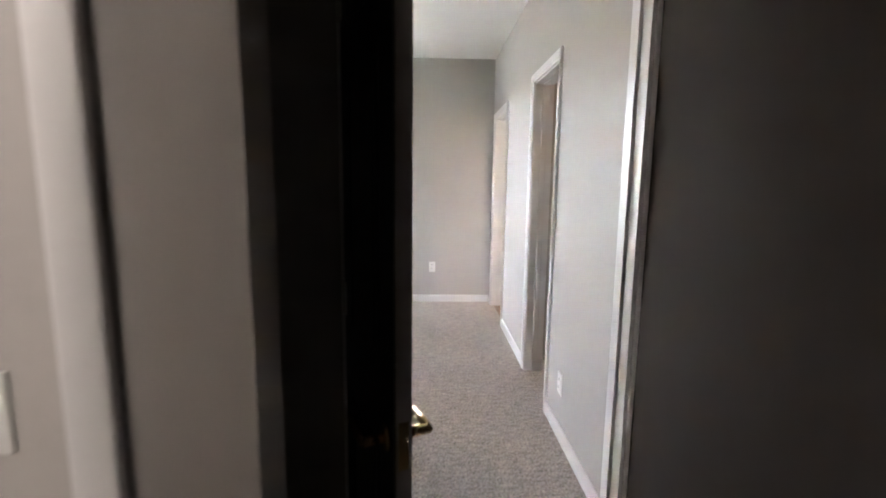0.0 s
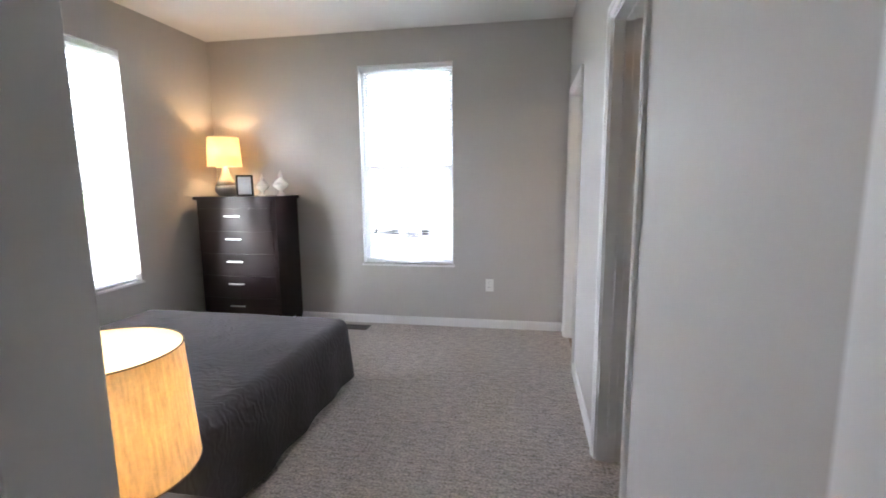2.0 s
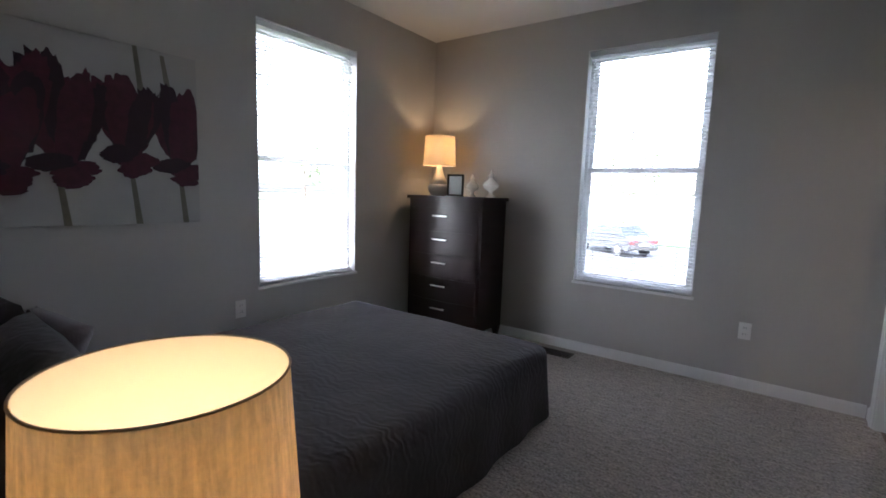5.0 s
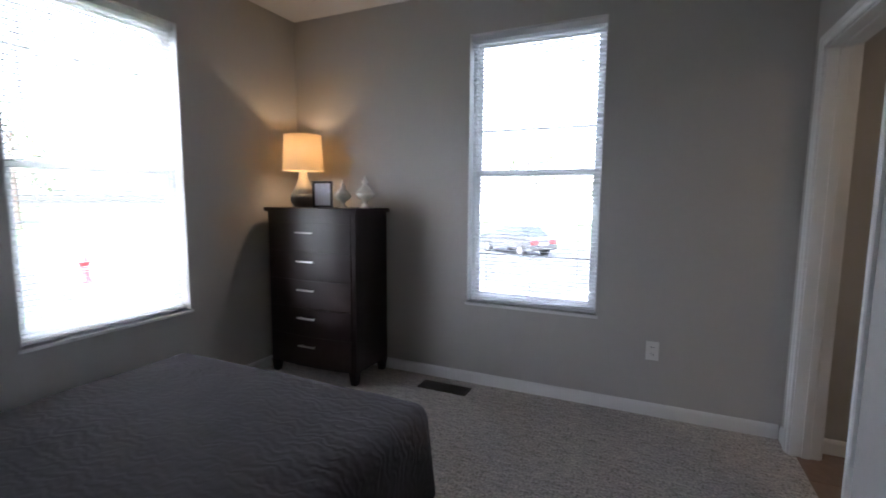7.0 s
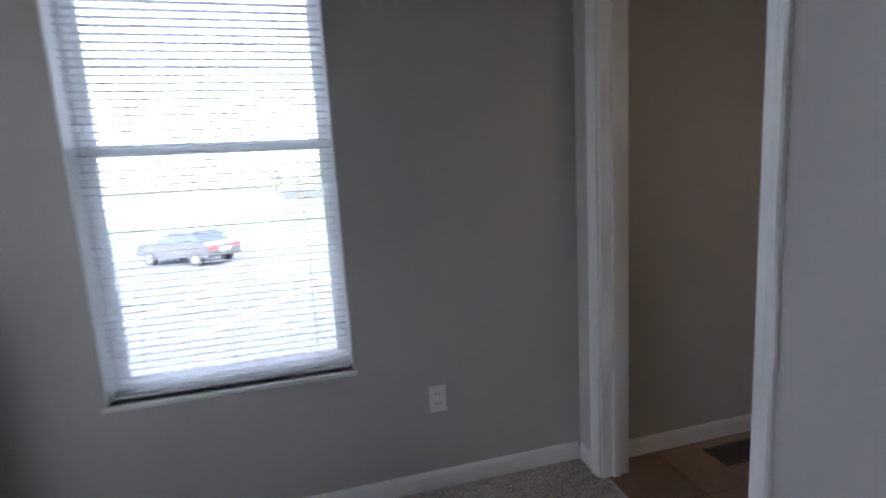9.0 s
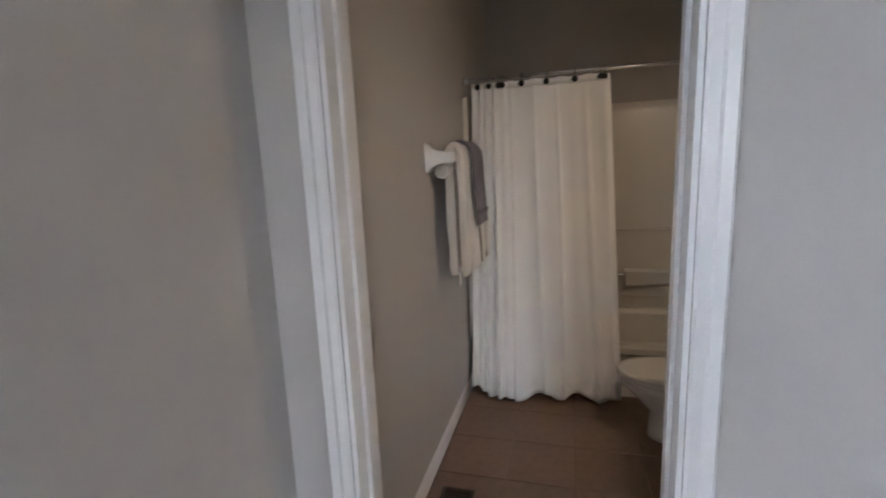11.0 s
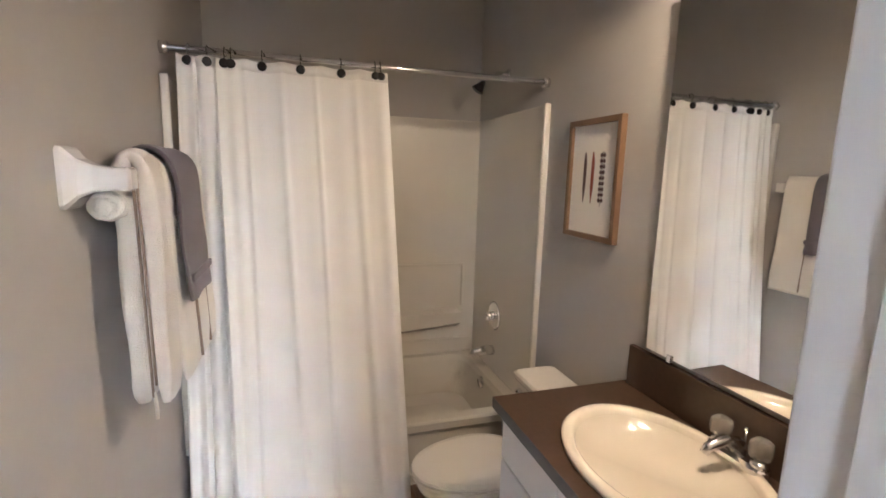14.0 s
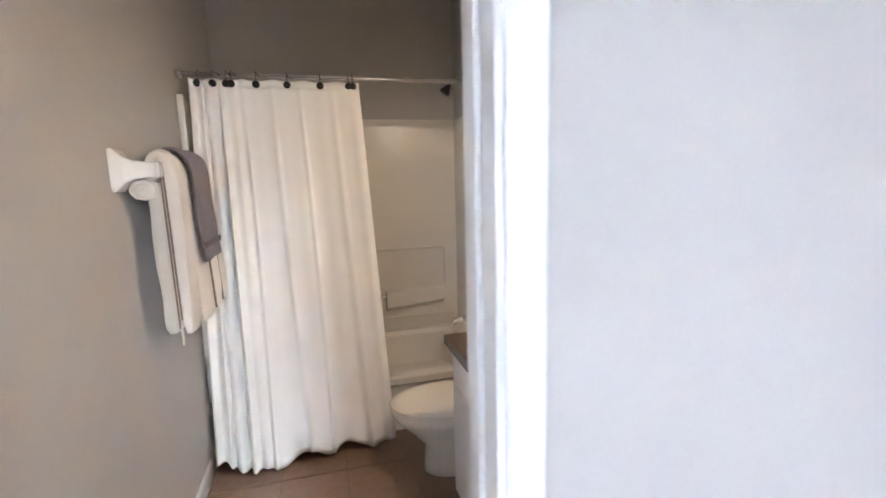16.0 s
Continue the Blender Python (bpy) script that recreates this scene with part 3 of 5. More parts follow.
MF = pose(FAR_HOLE[0], F, FAR_HOLE[2])
WF, HF = FAR_HOLE[1] - FAR_HOLE[0], FAR_HOLE[3] - FAR_HOLE[2]
ML = pose(L, LEFT_HOLE[0], LEFT_HOLE[2], 0, 0, 90)
WL, HL = LEFT_HOLE[1] - LEFT_HOLE[0], LEFT_HOLE[3] - LEFT_HOLE[2]
window("window_1", MF, WF, HF, "tall white vinyl sash window with grilles")
window("window_2", ML, WL, HL, "tall white vinyl sash window with grilles")
blind(MF, WF, HF, "white horizontal mini blind, lowered with open slats")
blind(ML, WL, HL, "white horizontal mini blind, lowered with open slats")

# ---- bed ----
BX0, BX1, BY0, BY1, BZ = -2.56, -1.14, 1.06, 3.36, 0.45
bed = thing("bed", "made double bed with a charcoal quilted coverlet", "bed")
part("box_spring", box(BX0 + 0.03, BX1 - 0.03, BY0 + 0.01, BY1 - 0.04, 0.1, 0.26, 0.02), DARK, bed)
part("mattress", box(BX0 + 0.02, BX1 - 0.02, BY0 + 0.01, BY1 - 0.02, 0.26, BZ - 0.01, 0.04, segments=3), PILLOW, bed)
for x in (BX0 + 0.1, BX1 - 0.1):
    for y in (BY0 + 0.1, BY1 - 0.15):
        part("leg", tube([(x, y, 0), (x, y, 0.1)], [0.022, 0.028], 10), ESPRESSO, bed)


def quilt_at(u, v):
    drop, half = 0.455, (BX1 - BX0) / 2
    s = (u * 2 - 1) * (half + drop)
    t = v * (BY1 - BY0 + drop)
    ds, dt = max(abs(s) - half, 0.0), max(t - (BY1 - BY0), 0.0)
    cx, sg = (BX0 + BX1) / 2, 1 if s > 0 else -1
    x, y = cx + sg * min(abs(s), half), BY0 + min(t, BY1 - BY0)
    d = math.hypot(ds, dt)
    if d > 0:
        d = min(d, drop)
        turn = math.atan2(dt, ds)
        soft = 0.075
        if d < soft * 1.57:
            out, low = soft * math.sin(d / soft), soft * (1 - math.cos(d / soft))
        else:
            rest = d - soft * 1.57
            corner = math.sin(2 * turn) ** 2 if ds > 0 and dt > 0 else 0.0
            wave = 0.012 * math.sin(9 * (x + 2 * y) + 1.3) * rest / drop
            out, low = soft + rest * (0.05 + 0.03 * corner) + wave, soft + rest
        x += sg * out * math.cos(turn)
        y += out * math.sin(turn)
        z = BZ - low
    else:
        z = BZ
    if v * (BY1 - BY0 + drop) < 0.02:
        y = BY0
    n = noise.noise(Vector((x * 3, y * 3, 0.2))) * 0.008 + noise.noise(Vector((x * 9, y * 9, 1.2))) * 0.003
    return (x, y, max(z + n, 0.015))


cover = sheet(quilt_at, 110, 130)
bmesh.ops.remove_doubles(cover, verts=cover.verts, dist=0.002)
bmesh.ops.recalc_face_normals(cover, faces=cover.faces)
part("coverlet", cover, QUILT, bed, "charcoal quilted coverlet draped to the floor", smooth=True)


def pillow(place, turn, size, mat, label, lean=0):
    w, d, t = size
    bm = bmesh.new()
    top = [[None] * 19 for _ in range(19)]
    low = [[None] * 19 for _ in range(19)]
    for i in range(19):
        for j in range(19):
            a, b = i / 9 - 1, j / 9 - 1
            puff = (max(1 - a ** 4, 0) * max(1 - b ** 4, 0)) ** 0.55
            pinch = 1 - 0.06 * (a * a * b * b) ** 0.5
            wob = 0.012 * noise.noise(Vector((a * 2.3 + place[0] * 5, b * 2.3, 0.5)))
            x, y = a * w / 2 * (1 - 0.05 * (1 - b * b)) * pinch, b * d / 2 * (1 - 0.05 * (1 - a * a)) * pinch
            top[i][j] = bm.verts.new((x, y, t / 2 * puff + wob))
            low[i][j] = bm.verts.new((x, y, -t / 2 * puff + wob - 0.002))
    for i in range(18):
        for j in range(18):
            bm.faces.new((top[i][j], top[i + 1][j], top[i + 1][j + 1], top[i][j + 1]))
            bm.faces.new((low[i][j], low[i][j + 1], low[i + 1][j + 1], low[i + 1][j]))
    bmesh.ops.remove_doubles(bm, verts=bm.verts, dist=0.0025)
    ob = tagged(new("pillow", finish("pillow", bm, mat, True)), label, "pillow", "pillows on the bed")
    ob.matrix_world = pose(*place, lean, 0, turn)
    return ob


pillow((-2.2, 1.28, 0.70), 3, (0.66, 0.46, 0.17), QUILT, "charcoal quilted pillow leaning at the head", 66)
pillow((-1.52, 1.28, 0.70), -4, (0.66, 0.46, 0.17), QUILT, "charcoal quilted pillow leaning at the head", 66)
pillow((-1.50, 1.47, 0.63), -8, (0.48, 0.36, 0.15), PILLOW, "muted lilac-grey pillow leaning on another", 58)
pillow((-2.2, 1.47, 0.63), 6, (0.48, 0.36, 0.15), PILLOW, "muted lilac-grey pillow leaning on another", 58)

# ---- nightstand and its lamp ----
stand = thing("nightstand", "dark espresso wooden nightstand beside the bed", "nightstand")
NX0, NX1, NY0, NY1, NZ = -0.95, -0.47, 1.06, 1.47, 0.58
part("top", box(NX0 - 0.012, NX1 + 0.012, NY0 - 0.01, NY1 + 0.012, NZ - 0.025, NZ, 0.004), ESPRESSO, stand)
part("body", box(NX0, NX1, NY0, NY1 - 0.02, 0.12, NZ - 0.025, 0.003), ESPRESSO, stand)
for z0, z1 in ((0.135, 0.33), (0.34, NZ - 0.04)):
    dr = part("drawer", box(NX0 + 0.012, NX1 - 0.012, NY1 - 0.02, NY1, z0, z1, 0.003), ESPRESSO, stand)
    part("handle", tube([(-0.75, NY1 + 0.02, (z0 + z1) / 2), (-0.66, NY1 + 0.02, (z0 + z1) / 2)], 0.006, 8), NICKEL, dr, "bright metal bar handle")
for x in (NX0 + 0.025, NX1 - 0.025):
    for y in (NY0 + 0.025, NY1 - 0.045):
        part("leg", tube([(x, y, 0), (x, y, 0.12)], [0.014, 0.022], 8), ESPRESSO, stand)


def lamp(name, place, label, shade_low, shade_high, shade_z, profile_low, profile_high, cloth, low_mat, high_mat, trim, group=""):
    ob = thing(name, label, "table lamp", place, 0, group)
    part("base", spun(profile_low), low_mat, ob, smooth=True)
    part("neck", spun(profile_high), high_mat, ob, smooth=True)
    z0, z1 = shade_z
    n = 48
    bm = bmesh.new()
    for r0, r1 in ((shade_low, shade_high),):
        loft([[(r0 * math.cos(math.tau * k / n), r0 * math.sin(math.tau * k / n), z0) for k in range(n)],
              [(r1 * math.cos(math.tau * k / n), r1 * math.sin(math.tau * k / n), z1) for k in range(n)]], bm, caps=False)
    shade = part("shade", bm, cloth, ob, smooth=True)
    q = 0.003
    part("lining", loft([[((shade_low - q) * math.cos(math.tau * k / n), (shade_low - q) * math.sin(math.tau * k / n), z0) for k in range(n)],
                         [((shade_high - q) * math.cos(math.tau * k / n), (shade_high - q) * math.sin(math.tau * k / n), z1) for k in range(n)]], caps=False), LINING, shade, "white inner lining", smooth=True)
    for r, z in ((shade_low, z0), (shade_high, z1)):
        ring = tube([(r * math.cos(math.tau * k / n), r * math.sin(math.tau * k / n), z) for k in range(n + 1)], 0.0019, 6)
        part("rim", ring, trim, shade, smooth=True)
    part("bulb", spun([(0.004, -0.03), (0.014, -0.028), (0.017, -0.01), (0.012, 0.0)], 12, (0, 0, (z0 + z1) / 2 - 0.07)), BULB, ob, smooth=True)
    return ob


lamp("table_lamp", (-0.757, 1.31, NZ), "lit table lamp with a large linen drum shade on the nightstand", 0.173, 0.157, (0.175, 0.437),
     [(0.075, 0), (0.078, 0.008), (0.05, 0.018), (0.07, 0.06), (0.075, 0.1)], [(0.075, 0.1), (0.06, 0.14), (0.025, 0.18), (0.01, 0.2), (0.008, 0.3)],
     LINEN, GREY_GLAZE, CREAM_GLAZE, SHADE_TRIM)

# ---- dresser and what stands on it ----
dresser = thing("dresser", "tall espresso wooden chest of five drawers", "dresser", (-2.45, 4.48, 0), 0)
DX, DY, DZ = 0.385, 0.2, 1.235


def front_y(x, extra=0.0):
    return -DY - 0.035 * (1 - (x / DX) ** 2) - extra


def bowed(x0, x1, back, extra, z0, z1):
    n = 12
    low = [(x0 + (x1 - x0) * k / n, front_y(x0 + (x1 - x0) * k / n, extra), z0) for k in range(n + 1)] + [(x1, back, z0), (x0, back, z0)]
    bm = loft([low, [(x, y, z1) for x, y, z in low]])
    return bm


part("body", bowed(-DX, DX, DY, 0.0, 0.09, DZ - 0.03), ESPRESSO, dresser)
part("top", bowed(-DX - 0.022, DX + 0.022, DY + 0.005, 0.022, DZ - 0.03, DZ), ESPRESSO, dresser)
part("frieze", bowed(-DX + 0.03, DX - 0.03, -DY + 0.02, 0.004, DZ - 0.095, DZ - 0.034), ESPRESSO, dresser)
for k in range(5):
    z0 = 0.12 + k * 0.2035
    dr = part("drawer", bowed(-DX + 0.03, DX - 0.03, -DY + 0.02, 0.006, z0, z0 + 0.196), ESPRESSO, dresser)
    hz = z0 + 0.13
    bm = box(-0.075, 0.075, front_y(0, 0.036), front_y(0, 0.028), hz - 0.006, hz + 0.006, 0.002)
    for x in (-0.055, 0.055):
        tube([(x, front_y(0, 0.004), hz), (x, front_y(0, 0.03), hz)], 0.004, 8, bm)
    part("handle", bm, NICKEL, dr, "bright metal bar handle")
for x, y in ((-DX + 0.03, -DY + 0.02), (DX - 0.03, -DY + 0.02), (-DX + 0.03, DY - 0.03), (DX - 0.03, DY - 0.03)):
    part("leg", loft([[(x - 0.02, y - 0.02, 0), (x + 0.02, y - 0.02, 0), (x + 0.02, y + 0.02, 0), (x - 0.02, y + 0.02, 0)],
                      [(x - 0.03, y - 0.03, 0.09), (x + 0.03, y - 0.03, 0.09), (x + 0.03, y + 0.03, 0.09), (x - 0.03, y + 0.03, 0.09)]]), ESPRESSO, dresser)

lamp("table_lamp", (-2.65, 4.46, DZ), "lit table lamp, pale drum shade, two-tone gourd base, on dresser", 0.148, 0.134, (0.27, 0.53),
     [(0.06, 0), (0.075, 0.01), (0.095, 0.04), (0.098, 0.07), (0.088, 0.1)], [(0.088, 0.1), (0.06, 0.15), (0.036, 0.21), (0.024, 0.26), (0.01, 0.28), (0.008, 0.4)],
     PALE_SHADE, GREY_GLAZE, CREAM_GLAZE, CREAM_GLAZE)

photo = thing("photo_frame", "small dark framed photograph standing on the dresser", "photo frame", (-2.41, 4.38, DZ), 16)
bm = box(-0.075, -0.058, -0.008, 0.008, 0, 0.19, 0.002, segments=1)
box(0.058, 0.075, -0.008, 0.008, 0, 0.19, 0.002, bm, 1)
box(-0.058, 0.058, -0.008, 0.008, 0, 0.017, 0.002, bm, 1)
box(-0.058, 0.058, -0.008, 0.008, 0.173, 0.19, 0.002, bm, 1)
part("frame", bm, BLACK_METAL, photo)
part("picture", box(-0.058, 0.058, -0.002, 0.004, 0.017, 0.173), SCREEN, photo, "pale blue-grey print")
part("mount", box(-0.058, 0.058, 0.004, 0.007, 0.017, 0.173), DARK, photo)
part("easel_leg", box(-0.02, 0.02, 0.008, 0.07, 0.0, 0.004), DARK, photo)


def urn(place, s, label):
    ob = thing("finial_urn", label, "ornament", place, 0, "urns on the dresser")
    part("body", spun([(0.036 * s, 0), (0.038 * s, 0.008 * s), (0.024 * s, 0.018 * s), (0.014 * s, 0.036 * s), (0.02 * s, 0.048 * s), (0.055 * s, 0.072 * s), (0.066 * s, 0.092 * s), (0.056 * s, 0.108 * s)]), WHITE_CERAMIC, ob, smooth=True)
    part("lid", spun([(0.058 * s, 0.108 * s), (0.05 * s, 0.118 * s), (0.024 * s, 0.142 * s), (0.014 * s, 0.156 * s), (0.024 * s, 0.168 * s), (0.012 * s, 0.184 * s), (0.008 * s, 0.196 * s), (0.001, 0.214 * s)]), WHITE_CERAMIC, ob, smooth=True)


urn((-2.25, 4.40, DZ), 0.93, "small white ceramic lidded urn on the dresser")
urn((-2.09, 4.44, DZ), 1.08, "taller white ceramic lidded urn on the dresser")

# ---- painting ----
art = thing("painting", "unframed canvas of maroon flowers on a pale ground", "painting", (L, 1.93, 1.045), 90)
AW, AH = 0.48, 0.92
part("canvas", box(-AW, AW, -0.03, 0, 0, AH, 0.003), CANVAS, art)


def daub(cx, cz, rx, rz, tilt, mat, level, seed):
    """A ragged brush-painted petal, flat on the canvas."""
    bm = bmesh.new()
    n = 44
    ring = []
    for k in range(n):
        a = math.tau * k / n
        r = 1 + 0.28 * noise.noise(Vector((math.cos(a) * 1.6 + seed, math.sin(a) * 1.6, seed))) + 0.16 * noise.noise(Vector((math.cos(a) * 6, math.sin(a) * 6 + seed, 2.0)))
        x, z = rx * r * math.cos(a), rz * r * math.sin(a)
        x, z = cx + x * math.cos(tilt) - z * math.sin(tilt), cz + x * math.sin(tilt) + z * math.cos(tilt)
        ring.append((min(max(x, -AW + 0.003), AW - 0.003), z))
    y = -0.0306 - 0.00025 * level
    loft([[(x, y, z) for x, z in ring], [(x, y - 0.0006, z) for x, z in ring]], bm)
    part("painted_petal", bm, mat, art)


for cx, top, low in ((0.4, 0.33, 0.0), (0.16, 0.3, 0.0), (-0.15, 0.3, 0.0), (0.2, 0.92, 0.62), (0.33, 0.9, 0.7)):
    x2 = cx - 0.03
    part("painted_stem", loft([[(cx - 0.016, -0.0306, low), (cx + 0.016, -0.0306, low), (cx + 0.016, -0.0312, low), (cx - 0.016, -0.0312, low)],
                               [(x2 - 0.01, -0.0306, top), (x2 + 0.01, -0.0306, top), (x2 + 0.01, -0.0312, top), (x2 - 0.01, -0.0312, top)]]), STALK, art)
level = 0
for cx, foot, reach, lean_a, lean_b, n in ((0.39, 0.32, 0.44, 0.45, -0.25, 9), (0.13, 0.36, 0.4, 0.5, -0.45, 10), (-0.14, 0.3, 0.5, 0.6, -0.4, 11), (-0.38, 0.26, 0.5, 0.3, -0.5, 9)):
    for k in range(n):
        tilt = lean_a + (lean_b - lean_a) * ((k * 3) % n) / (n - 1)
        long = reach * (0.72 + 0.28 * math.sin(k * 2.4 + cx * 9) ** 2)
        daub(cx - math.sin(tilt) * long * 0.5, foot + math.cos(tilt) * long * 0.5, 0.052 + 0.016 * (k % 3), long * 0.52, tilt, PLUM if k % 2 == 1 else MAROON, level, level * 3.7 + 1)
        level += 1
    for dx, dz, rx, mat in ((0.03, -0.03, 0.1, MAROON), (-0.06, 0.0, 0.09, PLUM), (0.02, -0.075, 0.08, MAROON)):
        daub(cx + dx, foot + dz, rx, 0.042, 0.12, mat, level, level * 2.9 + 2)
        level += 1

# ---- bathroom: tub and surround (its own plan, set BATH_DY along y) ----
bath_thing = functools.partial(thing, dy=BATH_DY)
TX0, TX1, TZ = 2.27, 3.08, 0.315
tub = bath_thing("bathtub", "white acrylic alcove bathtub with a plain apron", "bathtub")
Y0, Y1 = BATH_Y + 0.012, F - 0.012
bm = bmesh.new()


def oblong(x0, x1, y0, y1, z, r, n=8):
    pts = []
    for cx, cy, a0 in ((x1 - r, y1 - r, 0), (x0 + r, y1 - r, 90), (x0 + r, y0 + r, 180), (x1 - r, y0 + r, 270)):
        for k in range(n + 1):
            a = radians(a0 + 90 * k / n)
            pts.append((cx + r * math.cos(a), cy + r * math.sin(a), z))
    return pts


loft([oblong(TX0 + 0.02, TX1, Y0, Y1, 0.0, 0.004), oblong(TX0 + 0.02, TX1, Y0, Y1, TZ - 0.06, 0.004), oblong(TX0, TX1, Y0, Y1, TZ - 0.045, 0.006), oblong(TX0, TX1, Y0, Y1, TZ - 0.01, 0.01),
      oblong(TX0 + 0.012, TX1, Y0, Y1, TZ, 0.01), oblong(TX0 + 0.065, TX1 - 0.05, Y0 + 0.07, Y1 - 0.07, TZ, 0.1),
      oblong(TX0 + 0.085, TX1 - 0.065, Y0 + 0.085, Y1 - 0.09, TZ - 0.03, 0.1), oblong(TX0 + 0.13, TX1 - 0.11, Y0 + 0.13, Y1 - 0.2, 0.09, 0.12), oblong(TX0 + 0.2, TX1 - 0.18, Y0 + 0.2, Y1 - 0.3, 0.06, 0.12)], bm)
part("basin", bm, ACRYLIC, tub, smooth=False)
part("toe_strip", box(TX0 + 0.006, TX0 + 0.022, Y0, Y1, 0.0, 0.055, 0.003), ACRYLIC, tub)
bm = tube([(2.69, Y0 + 0.085, 0.27), (2.69, Y0 + 0.105, 0.268)], [0.036, 0.03], 20)
part("overflow_plate", bm, CHROME, tub, "chrome overflow plate", smooth=True)

surround = bath_thing("tub_surround", "white moulded three-wall tub surround with shelves", "tub surround")
SZ = 1.785
part("end_panel", box(TX0 + 0.01, TX1 - 0.01, BATH_Y, BATH_Y + 0.022, TZ + 0.001, SZ, 0.006), ACRYLIC, surround)
part("end_panel", box(TX0 + 0.01, TX1 - 0.01, F - 0.022, F, TZ + 0.001, SZ, 0.006), ACRYLIC, surround)
back = part("back_panel", box(TX1 - 0.01, BATH_X, BATH_Y, F, TZ + 0.001, SZ, 0.004), ACRYLIC, surround)
for y0, y1 in ((BATH_Y, BATH_Y + 0.03), (F - 0.03, F)):
    part("edge_flange", box(TX0 - 0.012, TX0 + 0.014, y0, y1, TZ + 0.002, SZ + 0.004, 0.008), ACRYLIC, surround)
part("moulded_frame", box(TX1 - 0.022, TX1 - 0.0095, BATH_Y + 0.1, F - 0.1, 0.585, 0.592, 0.002), ACRYLIC, surround)
bm = box(TX1 - 0.026, TX1 - 0.0095, 3.25, F - 0.1, 0.895, 0.912, 0.004, segments=1)
box(TX1 - 0.026, TX1 - 0.0095, 3.25, 3.267, 0.63, 0.895, 0.004, bm, 1)
box(TX1 - 0.026, TX1 - 0.0095, F - 0.117, F - 0.1, 0.63, 0.895, 0.004, bm, 1)
part("moulded_frame", bm, ACRYLIC, surround)
part("soap_ledge", loft([[(TX1 - 0.0095, 3.28, 0.49), (TX1 - 0.075, 3.28, 0.53), (TX1 - 0.075, 3.28, 0.60), (TX1 - 0.0095, 3.28, 0.61)],
                         [(TX1 - 0.0095, 3.70, 0.46), (TX1 - 0.085, 3.70, 0.50), (TX1 - 0.085, 3.70, 0.60), (TX1 - 0.0095, 3.70, 0.61)]]), ACRYLIC, surround, "moulded soap ledge")
part("moulded_frame", box(TX1 - 0.02, TX1 - 0.0095, BATH_Y + 0.05, F - 0.05, 0.40, 0.414, 0.004), ACRYLIC, surround)
part("wash_bar", tube([(TX1 - 0.05, 3.70, 0.575), (TX1 - 0.05, 4.2, 0.575)], 0.009, 10), CHROME, surround, "chrome wash-cloth bar")

valve = bath_thing("tub_faucet", "chrome shower valve and tub spout", "tub faucet", (2.73, BATH_Y + 0.022, 0))
bm = tube([(0, 0, 0.655), (0, 0.008, 0.655)], [0.085, 0.07], 32)
part("escutcheon", bm, CHROME, valve, smooth=True)
bm = tube([(0, 0.006, 0.655), (0, 0.05, 0.655)], [0.028, 0.022], 16)
tube([(0, 0.045, 0.655), (-0.05, 0.058, 0.66)], [0.014, 0.009], 10, bm)
part("valve_handle", bm, CHROME, valve, smooth=True)
bm = tube([(0, 0, 0.445), (0, 0.06, 0.45), (0, 0.12, 0.443), (0, 0.138, 0.425)], [0.03, 0.026, 0.022, 0.018], 14)
part("spout", bm, CHROME, valve, smooth=True)

shower = bath_thing("wall_shower", "chrome shower head on a bent arm", "shower head", (2.74, BATH_Y, 2.0))
part("flange", tube([(0, 0, 0), (0, 0.008, 0)], [0.03, 0.024], 20), CHROME, shower, smooth=True)
part("arm", tube([(0, 0.004, 0), (0, 0.06, 0.004), (0, 0.12, -0.03), (0, 0.145, -0.055)], 0.009, 10), CHROME, shower, smooth=True)
part("head", tube([(0, 0.14, -0.05), (0, 0.155, -0.068), (0, 0.175, -0.095)], [0.014, 0.02, 0.034], 20), BLACK_METAL, shower, "dark shower head", smooth=True)

# ---- shower rod, rings and curtain ----
ROD_Z, ROD_X = 1.883, 2.30
rod = bath_thing("curtain_rod", "polished chrome shower curtain rod", "curtain rod")
part("bar", tube([(ROD_X, BATH_Y, ROD_Z), (ROD_X, F, ROD_Z)], 0.0125, 14), CHROME, rod, smooth=True)
for y0, y1 in ((BATH_Y, BATH_Y + 0.025), (F - 0.025, F)):
    part("end_cap", tube([(ROD_X, y0, ROD_Z), (ROD_X, y1, ROD_Z)], 0.022, 16), CHROME, rod, smooth=True)
RINGS = (4.61, 4.548, 4.49, 4.468, 4.361, 4.224, 4.072, 3.938, 3.917)
first_ring = None
for k, y in enumerate(RINGS):
    ob = bath_thing("curtain_ring", "black metal curtain hook with a round knob", "curtain ring", (ROD_X, y, ROD_Z), 0, "hooks on the curtain rod")
    bm = tube([(0.019 * math.cos(a), 0, 0.019 * math.sin(a)) for a in [radians(d) for d in range(-40, 221, 20)]] + [(-0.016, 0.0, -0.035)], 0.0016, 6)
    part("hook", bm, BLACK_METAL, ob)
    part("knob", tube([(-0.03, 0, -0.042), (-0.027, 0, -0.042), (-0.016, 0, -0.042), (-0.012, 0, -0.042)], [0.012, 0.017, 0.017, 0.012], 16), BLACK_METAL, ob, smooth=True)


